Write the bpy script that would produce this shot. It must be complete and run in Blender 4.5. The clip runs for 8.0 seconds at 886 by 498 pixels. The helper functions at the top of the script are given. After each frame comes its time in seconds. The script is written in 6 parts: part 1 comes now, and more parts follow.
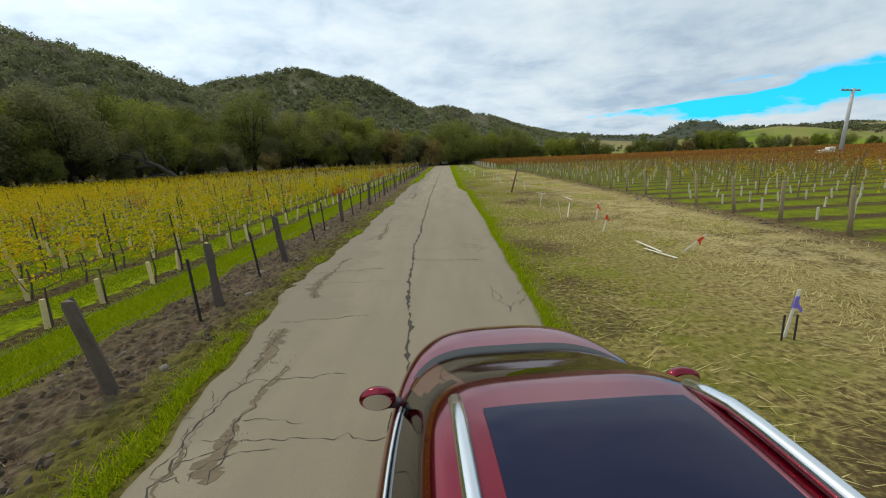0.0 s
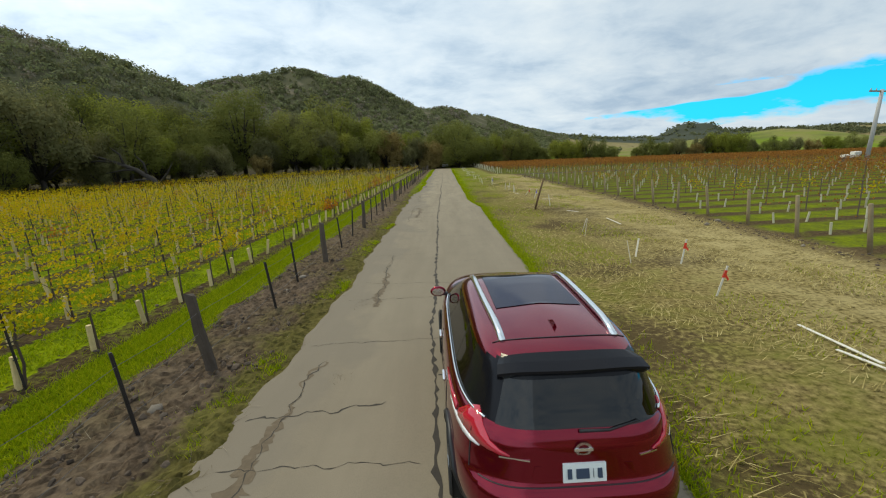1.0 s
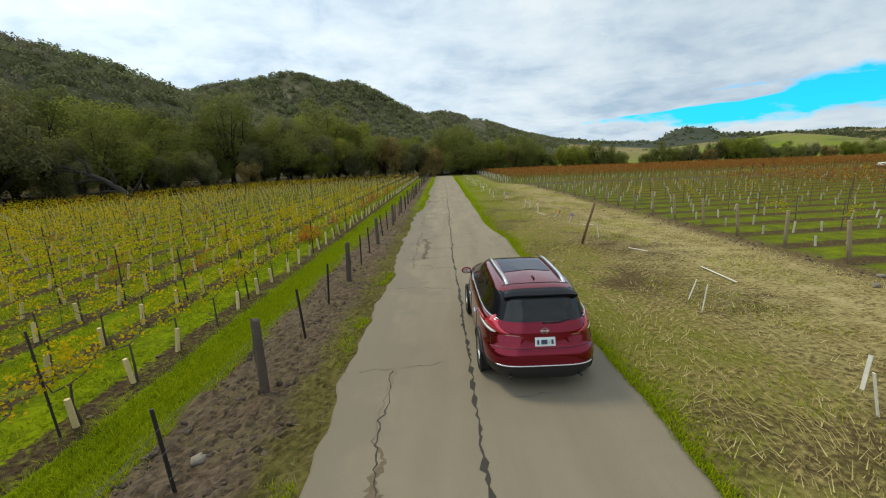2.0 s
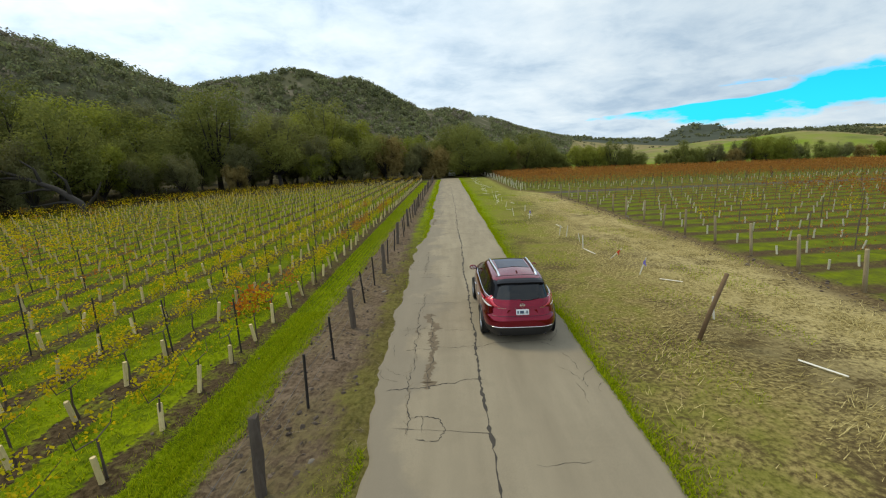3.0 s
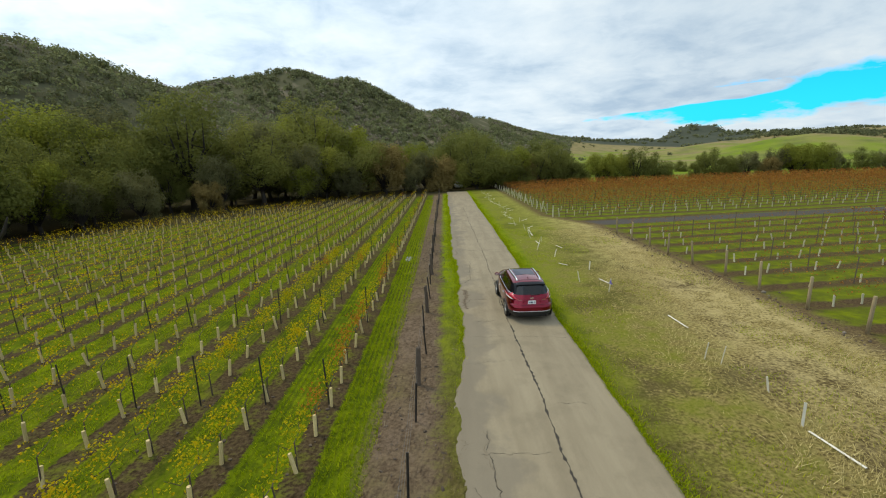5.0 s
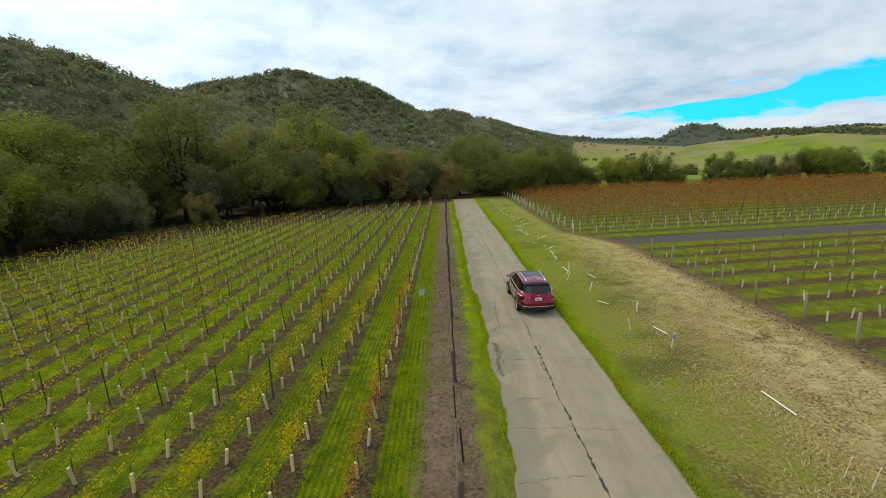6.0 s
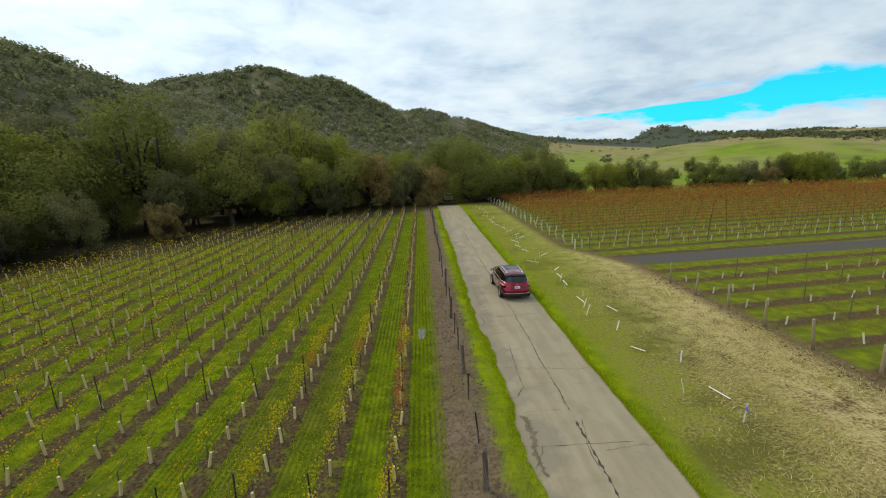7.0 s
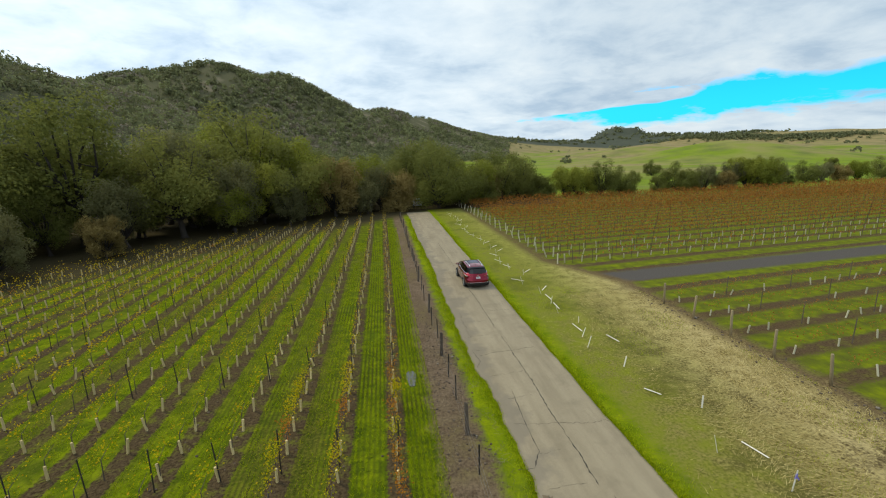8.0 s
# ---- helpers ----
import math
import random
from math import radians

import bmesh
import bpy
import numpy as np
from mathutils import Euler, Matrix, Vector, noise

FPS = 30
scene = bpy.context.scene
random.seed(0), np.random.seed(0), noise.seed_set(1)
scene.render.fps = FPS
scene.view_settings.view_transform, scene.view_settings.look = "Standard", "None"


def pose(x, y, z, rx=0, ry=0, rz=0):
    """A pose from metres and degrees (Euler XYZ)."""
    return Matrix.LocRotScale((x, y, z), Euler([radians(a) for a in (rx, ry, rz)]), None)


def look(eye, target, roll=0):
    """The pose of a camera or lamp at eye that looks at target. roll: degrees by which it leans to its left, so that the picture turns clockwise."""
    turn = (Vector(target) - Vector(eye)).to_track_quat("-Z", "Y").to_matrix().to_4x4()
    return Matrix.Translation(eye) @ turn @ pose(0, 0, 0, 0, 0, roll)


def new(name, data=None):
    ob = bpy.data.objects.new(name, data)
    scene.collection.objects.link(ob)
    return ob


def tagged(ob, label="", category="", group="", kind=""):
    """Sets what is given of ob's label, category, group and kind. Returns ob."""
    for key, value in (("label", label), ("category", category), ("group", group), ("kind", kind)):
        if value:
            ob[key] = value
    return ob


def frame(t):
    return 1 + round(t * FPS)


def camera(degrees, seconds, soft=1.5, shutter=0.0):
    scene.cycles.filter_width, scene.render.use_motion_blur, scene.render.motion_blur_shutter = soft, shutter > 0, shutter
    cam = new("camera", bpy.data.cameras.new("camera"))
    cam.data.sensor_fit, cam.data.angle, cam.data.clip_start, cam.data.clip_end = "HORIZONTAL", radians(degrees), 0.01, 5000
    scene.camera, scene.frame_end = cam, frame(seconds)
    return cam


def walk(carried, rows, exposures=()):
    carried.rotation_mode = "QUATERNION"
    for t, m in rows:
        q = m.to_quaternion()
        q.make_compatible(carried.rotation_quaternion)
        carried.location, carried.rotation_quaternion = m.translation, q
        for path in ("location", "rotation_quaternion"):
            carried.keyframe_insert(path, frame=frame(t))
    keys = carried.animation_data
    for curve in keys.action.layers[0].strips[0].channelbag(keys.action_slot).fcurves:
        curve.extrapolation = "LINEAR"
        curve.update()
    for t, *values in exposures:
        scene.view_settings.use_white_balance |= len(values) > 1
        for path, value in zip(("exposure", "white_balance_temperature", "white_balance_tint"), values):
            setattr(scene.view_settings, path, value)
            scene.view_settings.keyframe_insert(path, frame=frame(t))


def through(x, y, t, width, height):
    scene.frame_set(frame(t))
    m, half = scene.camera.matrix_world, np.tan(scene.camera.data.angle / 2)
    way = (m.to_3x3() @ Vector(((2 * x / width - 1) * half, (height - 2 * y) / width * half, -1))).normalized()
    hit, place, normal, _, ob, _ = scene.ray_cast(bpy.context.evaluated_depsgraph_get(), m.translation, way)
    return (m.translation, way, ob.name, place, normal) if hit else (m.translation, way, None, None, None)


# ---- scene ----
from mathutils.bvhtree import BVHTree

cam = camera(92.7, 8.0, soft=1.15)
PATH = [
    (0, (1.117, 4.86, 2.763), (1.087, 6.813, 2.332), -2.3),
    (0.5, (0.841, 7.042, 2.888), (0.813, 8.995, 2.46), -2.1),
    (1, (0.375, 10.08, 3.265), (0.356, 12.034, 2.837), -2.1),
    (1.5, (0.015, 12.871, 3.64), (-0.008, 14.825, 3.213), -2.0),
    (1.7, (-0.248, 14.29, 3.675), (-0.258, 16.248, 3.269), -2.1),
    (2.8, (-0.504, 23.467, 4.663), (-0.529, 25.421, 4.24), -2.1),
    (3, (-0.672, 24.857, 4.842), (-0.701, 26.812, 4.42), -2.1),
    (3.5, (-1.187, 27.988, 5.297), (-1.212, 29.943, 4.874), -2.1),
    (4, (-1.737, 31.639, 6.021), (-1.759, 33.594, 5.596), -1.9),
    (4.5, (-2.214, 34.693, 6.475), (-2.232, 36.647, 6.052), -1.9),
    (5.8, (-3.423, 39.852, 7.965), (-3.44, 41.808, 7.549), -2.4),
    (6, (-3.706, 40.864, 8.209), (-3.723, 42.819, 7.788), -2.3),
    (6.5, (-4.309, 42.945, 8.697), (-4.318, 44.899, 8.274), -2.2),
    (7, (-5.037, 45.096, 9.232), (-4.947, 47.048, 8.805), -2.0),
    (7.5, (-5.612, 46.509, 9.754), (-5.397, 48.45, 9.321), -1.9),
    (8, (-6.13, 48.043, 10.289), (-5.867, 49.977, 9.854), -1.8),
]
walk(cam, [(t, look(eye, target, roll)) for t, eye, target, roll in PATH], [(0.0, -0.05), (1.7, -0.02), (3.0, 0.08), (8.0, 0.08)])

# ---------- light ----------
SUN_DIR = Vector((-0.45, 0.35, 0.82)).normalized()
world = bpy.data.worlds.new("world")
scene.world = world
world.use_nodes = True


def link(nt, a, b):
    nt.links.new(a, b)


def nd(nt, kind, **values):
    n = nt.nodes.new(kind)
    for key, value in values.items():
        n.inputs[key.replace("_", " ")].default_value = value
    return n


def mth(nt, op, a, b=None, c=None, clamp=False):
    n = nt.nodes.new("ShaderNodeMath")
    n.operation, n.use_clamp = op, clamp
    for i, v in enumerate((a, b, c)):
        if v is None:
            continue
        if isinstance(v, (int, float)):
            n.inputs[i].default_value = v
        else:
            nt.links.new(v, n.inputs[i])
    return n.outputs[0]


def ramp(nt, fac, stops):
    n = nt.nodes.new("ShaderNodeValToRGB")
    el = n.color_ramp.elements
    while len(el) < len(stops):
        el.new(0.5)
    for e, (p, c) in zip(el, stops):
        e.position = p
        e.color = (*c, 1) if not isinstance(c, (int, float)) else (c, c, c, 1)
    nt.links.new(fac, n.inputs[0])
    return n.outputs[0]


def mix(nt, fac, a, b, mode="MIX"):
    n = nt.nodes.new("ShaderNodeMix")
    n.data_type, n.blend_type = "RGBA", mode
    for i, v in ((0, fac), (6, a), (7, b)):
        if isinstance(v, (int, float)):
            n.inputs[i].default_value = v
        elif isinstance(v, tuple):
            n.inputs[i].default_value = (*v, 1)
        else:
            nt.links.new(v, n.inputs[i])
    return n.outputs[2]


def noise_tex(nt, vec, scale, detail=4.0, rough=0.55, distortion=0.0):
    n = nt.nodes.new("ShaderNodeTexNoise")
    n.inputs["Scale"].default_value = scale
    n.inputs["Detail"].default_value = detail
    n.inputs["Roughness"].default_value = rough
    n.inputs["Distortion"].default_value = distortion
    if vec is not None:
        nt.links.new(vec, n.inputs["Vector"])
    return n.outputs["Fac"]


def build_sky():
    nt = world.node_tree
    nt.nodes.clear()
    out = nt.nodes.new("ShaderNodeOutputWorld")
    bg = nt.nodes.new("ShaderNodeBackground")
    sky = nt.nodes.new("ShaderNodeTexSky")
    sky.sky_type, sky.sun_disc = "NISHITA", False
    sky.sun_elevation = math.asin(SUN_DIR.z)
    sky.sun_rotation = math.atan2(SUN_DIR.x, SUN_DIR.y)
    tc = nt.nodes.new("ShaderNodeTexCoord")
    sep = nt.nodes.new("ShaderNodeSeparateXYZ")
    link(nt, tc.outputs["Generated"], sep.inputs[0])
    x, y, z = sep.outputs
    # clouds lie on a level sheet, so they crowd together towards the horizon
    zz = mth(nt, "ADD", mth(nt, "MAXIMUM", z, 0.0), 0.22)
    comb = nt.nodes.new("ShaderNodeCombineXYZ")
    link(nt, mth(nt, "DIVIDE", x, zz), comb.inputs[0])
    link(nt, mth(nt, "DIVIDE", y, zz), comb.inputs[1])
    big = noise_tex(nt, comb.outputs[0], 1.15, 7.0, 0.55, 0.4)
    fine = noise_tex(nt, comb.outputs[0], 3.6, 8.0, 0.6, 0.3)
    # one long opening in the cloud to the north-east
    az = mth(nt, "ARCTAN2", x, y)
    el = mth(nt, "ARCSINE", z)
    mid = mth(nt, "MINIMUM", mth(nt, "MULTIPLY_ADD", mth(nt, "SUBTRACT", az, 0.34), 0.085, 0.070), 0.092)
    off = mth(nt, "ABSOLUTE", mth(nt, "SUBTRACT", el, mid))
    wide = mth(nt, "MINIMUM", mth(nt, "MULTIPLY_ADD", mth(nt, "SUBTRACT", az, 0.34), 0.150, 0.010), 0.042)
    # the opening closes again towards the south-east
    wide = mth(nt, "MINIMUM", wide, mth(nt, "MULTIPLY_ADD", az, -0.25, 0.42))
    # a thin cloud streak lies across the opening
    streak = mth(nt, "ABSOLUTE", mth(nt, "SUBTRACT", el, mth(nt, "MULTIPLY_ADD", az, 0.05, 0.071)))
    streak = mth(nt, "MULTIPLY", ramp(nt, mth(nt, "DIVIDE", streak, 0.02), [(0.25, 1.0), (0.7, 0.0)]), ramp(nt, az, [(0.60, 1.0), (0.68, 0.0)]))
    gap = mth(nt, "DIVIDE", mth(nt, "SUBTRACT", wide, off), 0.022)
    gap = mth(nt, "SUBTRACT", gap, mth(nt, "MULTIPLY", streak, 2.2))
    gap = mth(nt, "MULTIPLY", mth(nt, "MINIMUM", mth(nt, "MAXIMUM", gap, -0.6), 1.6), 0.5)
    cover = mth(nt, "ADD", mth(nt, "MULTIPLY", big, 0.7), mth(nt, "MULTIPLY", fine, 0.5))
    blue = mth(nt, "SUBTRACT", mth(nt, "ADD", gap, 1.50), mth(nt, "MULTIPLY", cover, 2.3))
    mask = ramp(nt, blue, [(0.30, 0.0), (0.62, 1.0)])
    shade = ramp(nt, mth(nt, "ADD", mth(nt, "MULTIPLY", big, 0.6), mth(nt, "MULTIPLY", fine, 0.4)),
                 [(0.38, (0.86, 0.96, 1.01)), (0.50, (0.71, 0.84, 0.94)), (0.62, (0.49, 0.64, 0.79))])
    bright = mth(nt, "MULTIPLY", az, -0.30)
    shade = mix(nt, 1.0, shade, mth(nt, "ADD", mth(nt, "MINIMUM", mth(nt, "MAXIMUM", bright, -0.16), 0.22), 1.0), "MULTIPLY")
    blue_sky = mix(nt, 1.0, sky.outputs[0], (0.008, 0.155, 0.25), "MULTIPLY")
    link(nt, mix(nt, mask, shade, blue_sky), bg.inputs[0])
    bg.inputs[1].default_value = 1.0
    link(nt, bg.outputs[0], out.inputs[0])


build_sky()
sun = new("sun", bpy.data.lights.new("sun", "SUN"))
sun.data.energy, sun.data.angle, sun.data.color = 1.75, radians(12), (1.0, 0.90, 0.62)
sun.matrix_world = look(SUN_DIR * 50, (0, 0, 0))
scene.view_settings.exposure = 0.0


# ---------- materials ----------
def material(name, color=(0.5, 0.5, 0.5), rough=0.8, metal=0.0, grain=0.25, scale=30.0, bump=0.2, island=0.0, coat=0.0, by_object=0.0):
    """A plain surface with a coarse stain, a fine grain and a little relief."""
    m = bpy.data.materials.new(name)
    m.use_nodes = True
    nt = m.node_tree
    b = nt.nodes["Principled BSDF"]
    tc = nt.nodes.new("ShaderNodeTexCoord")
    n1 = noise_tex(nt, tc.outputs["Object"], scale, 5.0)
    n2 = noise_tex(nt, tc.outputs["Object"], scale * 0.12, 3.0)
    var = mth(nt, "ADD", mth(nt, "MULTIPLY", n1, grain), mth(nt, "MULTIPLY", n2, grain))
    var = mth(nt, "ADD", var, 1.0 - grain)
    if island:
        geo = nt.nodes.new("ShaderNodeNewGeometry")
        var = mth(nt, "MULTIPLY", var, mth(nt, "MULTIPLY_ADD", geo.outputs["Random Per Island"], island, 1.0 - island / 2))
    if by_object:
        info = nt.nodes.new("ShaderNodeObjectInfo")
        var = mth(nt, "MULTIPLY", var, mth(nt, "MULTIPLY_ADD", info.outputs["Random"], by_object, 1.0 - by_object / 2))
    link(nt, mix(nt, 1.0, color, var, "MULTIPLY"), b.inputs["Base Color"])
    b.inputs["Roughness"].default_value, b.inputs["Metallic"].default_value = rough, metal
    b.inputs["Coat Weight"].default_value = coat
    b.inputs["Coat Roughness"].default_value = 0.04
    if bump:
        bn = nt.nodes.new("ShaderNodeBump")
        bn.inputs["Strength"].default_value, bn.inputs["Distance"].default_value = bump, 0.02
        link(nt, n1, bn.inputs["Height"])
        link(nt, bn.outputs[0], b.inputs["Normal"])
    return m


def leaf_material(name, stops, by_object=0.3, through=0.25):
    """Leaves whose colour changes from leaf to leaf and from plant to plant."""
    m = bpy.data.materials.new(name)
    m.use_nodes = True
    nt = m.node_tree
    b = nt.nodes["Principled BSDF"]
    geo = nt.nodes.new("ShaderNodeNewGeometry")
    info = nt.nodes.new("ShaderNodeObjectInfo")
    fac = mth(nt, "ADD", mth(nt, "MULTIPLY", geo.outputs["Random Per Island"], 1.0 - by_object), mth(nt, "MULTIPLY", info.outputs["Random"], by_object))
    col = ramp(nt, fac, stops)
    link(nt, col, b.inputs["Base Color"])
    b.inputs["Roughness"].default_value = 0.75
    b.inputs["Specular IOR Level"].default_value = 0.08
    tr = nt.nodes.new("ShaderNodeBsdfTranslucent")
    link(nt, col, tr.inputs[0])
    mx = nt.nodes.new("ShaderNodeMixShader")
    mx.inputs[0].default_value = through
    link(nt, b.outputs[0], mx.inputs[1])
    link(nt, tr.outputs[0], mx.inputs[2])
    link(nt, mx.outputs[0], nt.nodes["Material Output"].inputs[0])
    return m


ROW0, ROW_STEP = -6.2, 1.95
RIGHT_EDGE, RIGHT_STEP, RIGHT_SLOPE = 12.6, 2.65, 0.11


def ground_material():
    """Soil, sown grass between the vine rows, verge grass, mown straw and hill pasture, laid out as the land is used."""
    m = bpy.data.materials.new("ground")
    m.use_nodes = True
    nt = m.node_tree
    b = nt.nodes["Principled BSDF"]
    tc = nt.nodes.new("ShaderNodeTexCoord")
    P = tc.outputs["Object"]
    sep = nt.nodes.new("ShaderNodeSeparateXYZ")
    link(nt, P, sep.inputs[0])
    x, y, z = sep.outputs
    big = noise_tex(nt, P, 0.22, 4.0)
    mid = noise_tex(nt, P, 1.3, 5.0, 0.6)
    fine = noise_tex(nt, P, 9.0, 6.0, 0.65)
    tiny = noise_tex(nt, P, 40.0, 4.0, 0.7)
    wob = mth(nt, "ADD", mth(nt, "MULTIPLY_ADD", mid, 1.1, -0.55), mth(nt, "MULTIPLY_ADD", fine, 0.7, -0.35))
    xw = mth(nt, "ADD", x, wob)
    dirt = mix(nt, ramp(nt, fine, [(0.3, 0.0), (0.7, 1.0)]), (0.046, 0.029, 0.016), (0.138, 0.091, 0.050))
    dirt = mix(nt, ramp(nt, tiny, [(0.55, 0.0), (0.75, 0.35)]), dirt, (0.20, 0.16, 0.115))
    grass = mix(nt, ramp(nt, mid, [(0.35, 0.0), (0.65, 1.0)]), (0.120, 0.175, 0.002), (0.215, 0.264, 0.003))
    grass = mix(nt, ramp(nt, fine, [(0.4, 0.0), (0.75, 0.55)]), grass, (0.055, 0.075, 0.008))
    first = ramp(nt, mth(nt, "DIVIDE", mth(nt, "ADD", y, mth(nt, "MULTIPLY", mid, 8.0)), 60.0), [(0.55, 0.75), (0.85, 0.0)])
    grass = mix(nt, mth(nt, "MULTIPLY", first, ramp(nt, fine, [(0.35, 0.4), (0.6, 1.0)])), grass, (0.245, 0.310, 0.004))
    straw = mix(nt, ramp(nt, fine, [(0.35, 0.0), (0.65, 1.0)]), (0.082, 0.060, 0.022), (0.350, 0.275, 0.106))
    straw = mix(nt, ramp(nt, mth(nt, "MULTIPLY_ADD", mid, 0.6, mth(nt, "ADD", mth(nt, "MULTIPLY", big, 0.4), mth(nt, "MULTIPLY_ADD", x, -0.035, 0.175))), [(0.45, 0.0), (0.61, 0.62)]), straw, (0.145, 0.158, 0.018))
    straw = mix(nt, ramp(nt, mth(nt, "MULTIPLY_ADD", fine, 0.3, mth(nt, "MULTIPLY", big, 0.7)), [(0.42, 0.9), (0.50, 0.0)]), straw, (0.085, 0.060, 0.030))
    pale = mth(nt, "MULTIPLY", ramp(nt, mth(nt, "MULTIPLY_ADD", xw, 0.14, -0.75), [(0.0, 0.0), (0.6, 0.8)]), ramp(nt, mth(nt, "MULTIPLY_ADD", fine, 0.5, mth(nt, "MULTIPLY", mid, 0.5)), [(0.42, 0.0), (0.56, 1.0)]))
    straw = mix(nt, pale, straw, (0.46, 0.375, 0.175))
    far_green = ramp(nt, mth(nt, "SUBTRACT", mth(nt, "ADD", mth(nt, "MULTIPLY_ADD", y, 0.024, -0.95), mth(nt, "MULTIPLY", wob, 0.45)), mth(nt, "MULTIPLY", mth(nt, "MAXIMUM", mth(nt, "SUBTRACT", x, 5.5), 0.0), 0.13)), [(0.0, 0.0), (0.8, 0.48)])
    straw = mix(nt, far_green, straw, grass)

    torn = mth(nt, "ADD", mth(nt, "MULTIPLY_ADD", fine, 1.5, -0.75), mth(nt, "MULTIPLY_ADD", tiny, 0.6, -0.3))

    def stripes(coord, step, low, high, rag=0.07):
        f = mth(nt, "ABSOLUTE", mth(nt, "SUBTRACT", mth(nt, "FRACT", mth(nt, "DIVIDE", coord, step)), 0.5))
        return ramp(nt, mth(nt, "ADD", f, mth(nt, "MULTIPLY", mth(nt, "ADD", mth(nt, "MULTIPLY", wob, 0.6), mth(nt, "MULTIPLY", torn, 0.6)), rag)), [(low, 0.0), (high, 1.0)])

    drill = mth(nt, "MULTIPLY_ADD", mth(nt, "SINE", mth(nt, "MULTIPLY", x, 33.0)), 0.5, 0.5)
    drilled = ramp(nt, mth(nt, "DIVIDE", mth(nt, "ADD", x, 15.5), 4.0), [(0.0, 0.12), (1.0, 1.0)])
    drill = mth(nt, "MULTIPLY", mth(nt, "MULTIPLY", drill, drilled), ramp(nt, mth(nt, "DIVIDE", mth(nt, "SUBTRACT", y, 36.0), 18.0), [(0.0, 0.15), (1.0, 1.0)]))
    sown = mix(nt, mth(nt, "MULTIPLY", drill, ramp(nt, big, [(0.40, 0.95), (0.60, 0.40)])), grass, (0.050, 0.050, 0.010))
    clump = ramp(nt, noise_tex(nt, P, 3.2, 5.0, 0.65, 0.6), [(0.36, 0.60), (0.50, 0.0)])
    sown = mix(nt, clump, sown, (0.036, 0.050, 0.006))
    left_rows = stripes(mth(nt, "SUBTRACT", x, ROW0 + ROW_STEP / 2), ROW_STEP, 0.165, 0.190, 0.20)
    weeds = ramp(nt, mth(nt, "MULTIPLY_ADD", mid, 0.6, mth(nt, "MULTIPLY", fine, 0.4)), [(0.50, 0.0), (0.62, 0.5)])
    loam = mix(nt, ramp(nt, fine, [(0.32, 0.0), (0.68, 1.0)]), (0.026, 0.018, 0.009), (0.118, 0.083, 0.046))
    loam = mix(nt, ramp(nt, tiny, [(0.62, 0.0), (0.76, 0.5)]), loam, (0.25, 0.195, 0.125))
    under = mix(nt, weeds, loam, grass)
    strip = mix(nt, 0.75, loam, mix(nt, ramp(nt, fine, [(0.3, 0.0), (0.7, 1.0)]), (0.072, 0.049, 0.033), (0.200, 0.145, 0.098)))
    lush = ramp(nt, mth(nt, "MULTIPLY_ADD", fine, 0.5, mth(nt, "MULTIPLY", mid, 0.5)), [(0.40, 0.35), (0.58, 1.0)])
    row_map = nt.nodes.new("ShaderNodeMapping")
    row_map.inputs["Scale"].default_value = (0.42, 0.055, 1.0)
    link(nt, P, row_map.inputs[0])
    worn = ramp(nt, mth(nt, "ADD", mth(nt, "MULTIPLY", noise_tex(nt, row_map.outputs[0], 1.0, 4.0, 0.6), 0.75), mth(nt, "MULTIPLY", fine, 0.25)), [(0.44, 0.0), (0.60, 0.85)])
    worn = mth(nt, "MULTIPLY", worn, ramp(nt, mth(nt, "DIVIDE", mth(nt, "ADD", x, 8.2), 0.4), [(0.0, 1.0), (1.0, 0.0)]))
    sown = mix(nt, worn, sown, mix(nt, ramp(nt, fine, [(0.38, 0.0), (0.62, 1.0)]), (0.050, 0.042, 0.014), (0.150, 0.140, 0.022)))
    left = mix(nt, mth(nt, "SUBTRACT", 1.0, left_rows), mix(nt, lush, (0.040, 0.058, 0.006), sown), under)
    yr = mth(nt, "ADD", mth(nt, "SUBTRACT", y, mth(nt, "MULTIPLY", x, RIGHT_SLOPE)), mth(nt, "MULTIPLY", wob, 0.7))
    right_rows = stripes(yr, RIGHT_STEP, 0.27, 0.36, 0.24)
    right = mix(nt, right_rows, mix(nt, ramp(nt, mth(nt, "MULTIPLY_ADD", fine, 0.5, mth(nt, "MULTIPLY", mid, 0.5)), [(0.38, 0.9), (0.62, 0.15)]), grass, (0.082, 0.078, 0.020)), mix(nt, mth(nt, "MULTIPLY", weeds, 0.6), mix(nt, 0.6, loam, dirt), grass))
    # the grey farm track through the eastern vineyard
    yt = mth(nt, "ABSOLUTE", mth(nt, "ADD", mth(nt, "SUBTRACT", y, mth(nt, "MULTIPLY_ADD", x, 0.085, 78.2)), mth(nt, "MULTIPLY", wob, 0.8)))
    track = ramp(nt, mth(nt, "DIVIDE", yt, 4.0), [(0.28, 1.0), (0.42, 0.0)])
    right = mix(nt, track, right, mix(nt, fine, (0.058, 0.052, 0.048), (0.118, 0.106, 0.096)))

    def step(a, width=0.25):
        return ramp(nt, mth(nt, "DIVIDE", mth(nt, "SUBTRACT", xw, a - width), 2 * width), [(0.0, 0.0), (1.0, 1.0)])

    edge = mth(nt, "SUBTRACT", xw, mth(nt, "MULTIPLY", ramp(nt, mth(nt, "DIVIDE", mth(nt, "SUBTRACT", y, 78.0), 8.0), [(0.0, 1.0), (1.0, 0.72)]), RIGHT_EDGE))
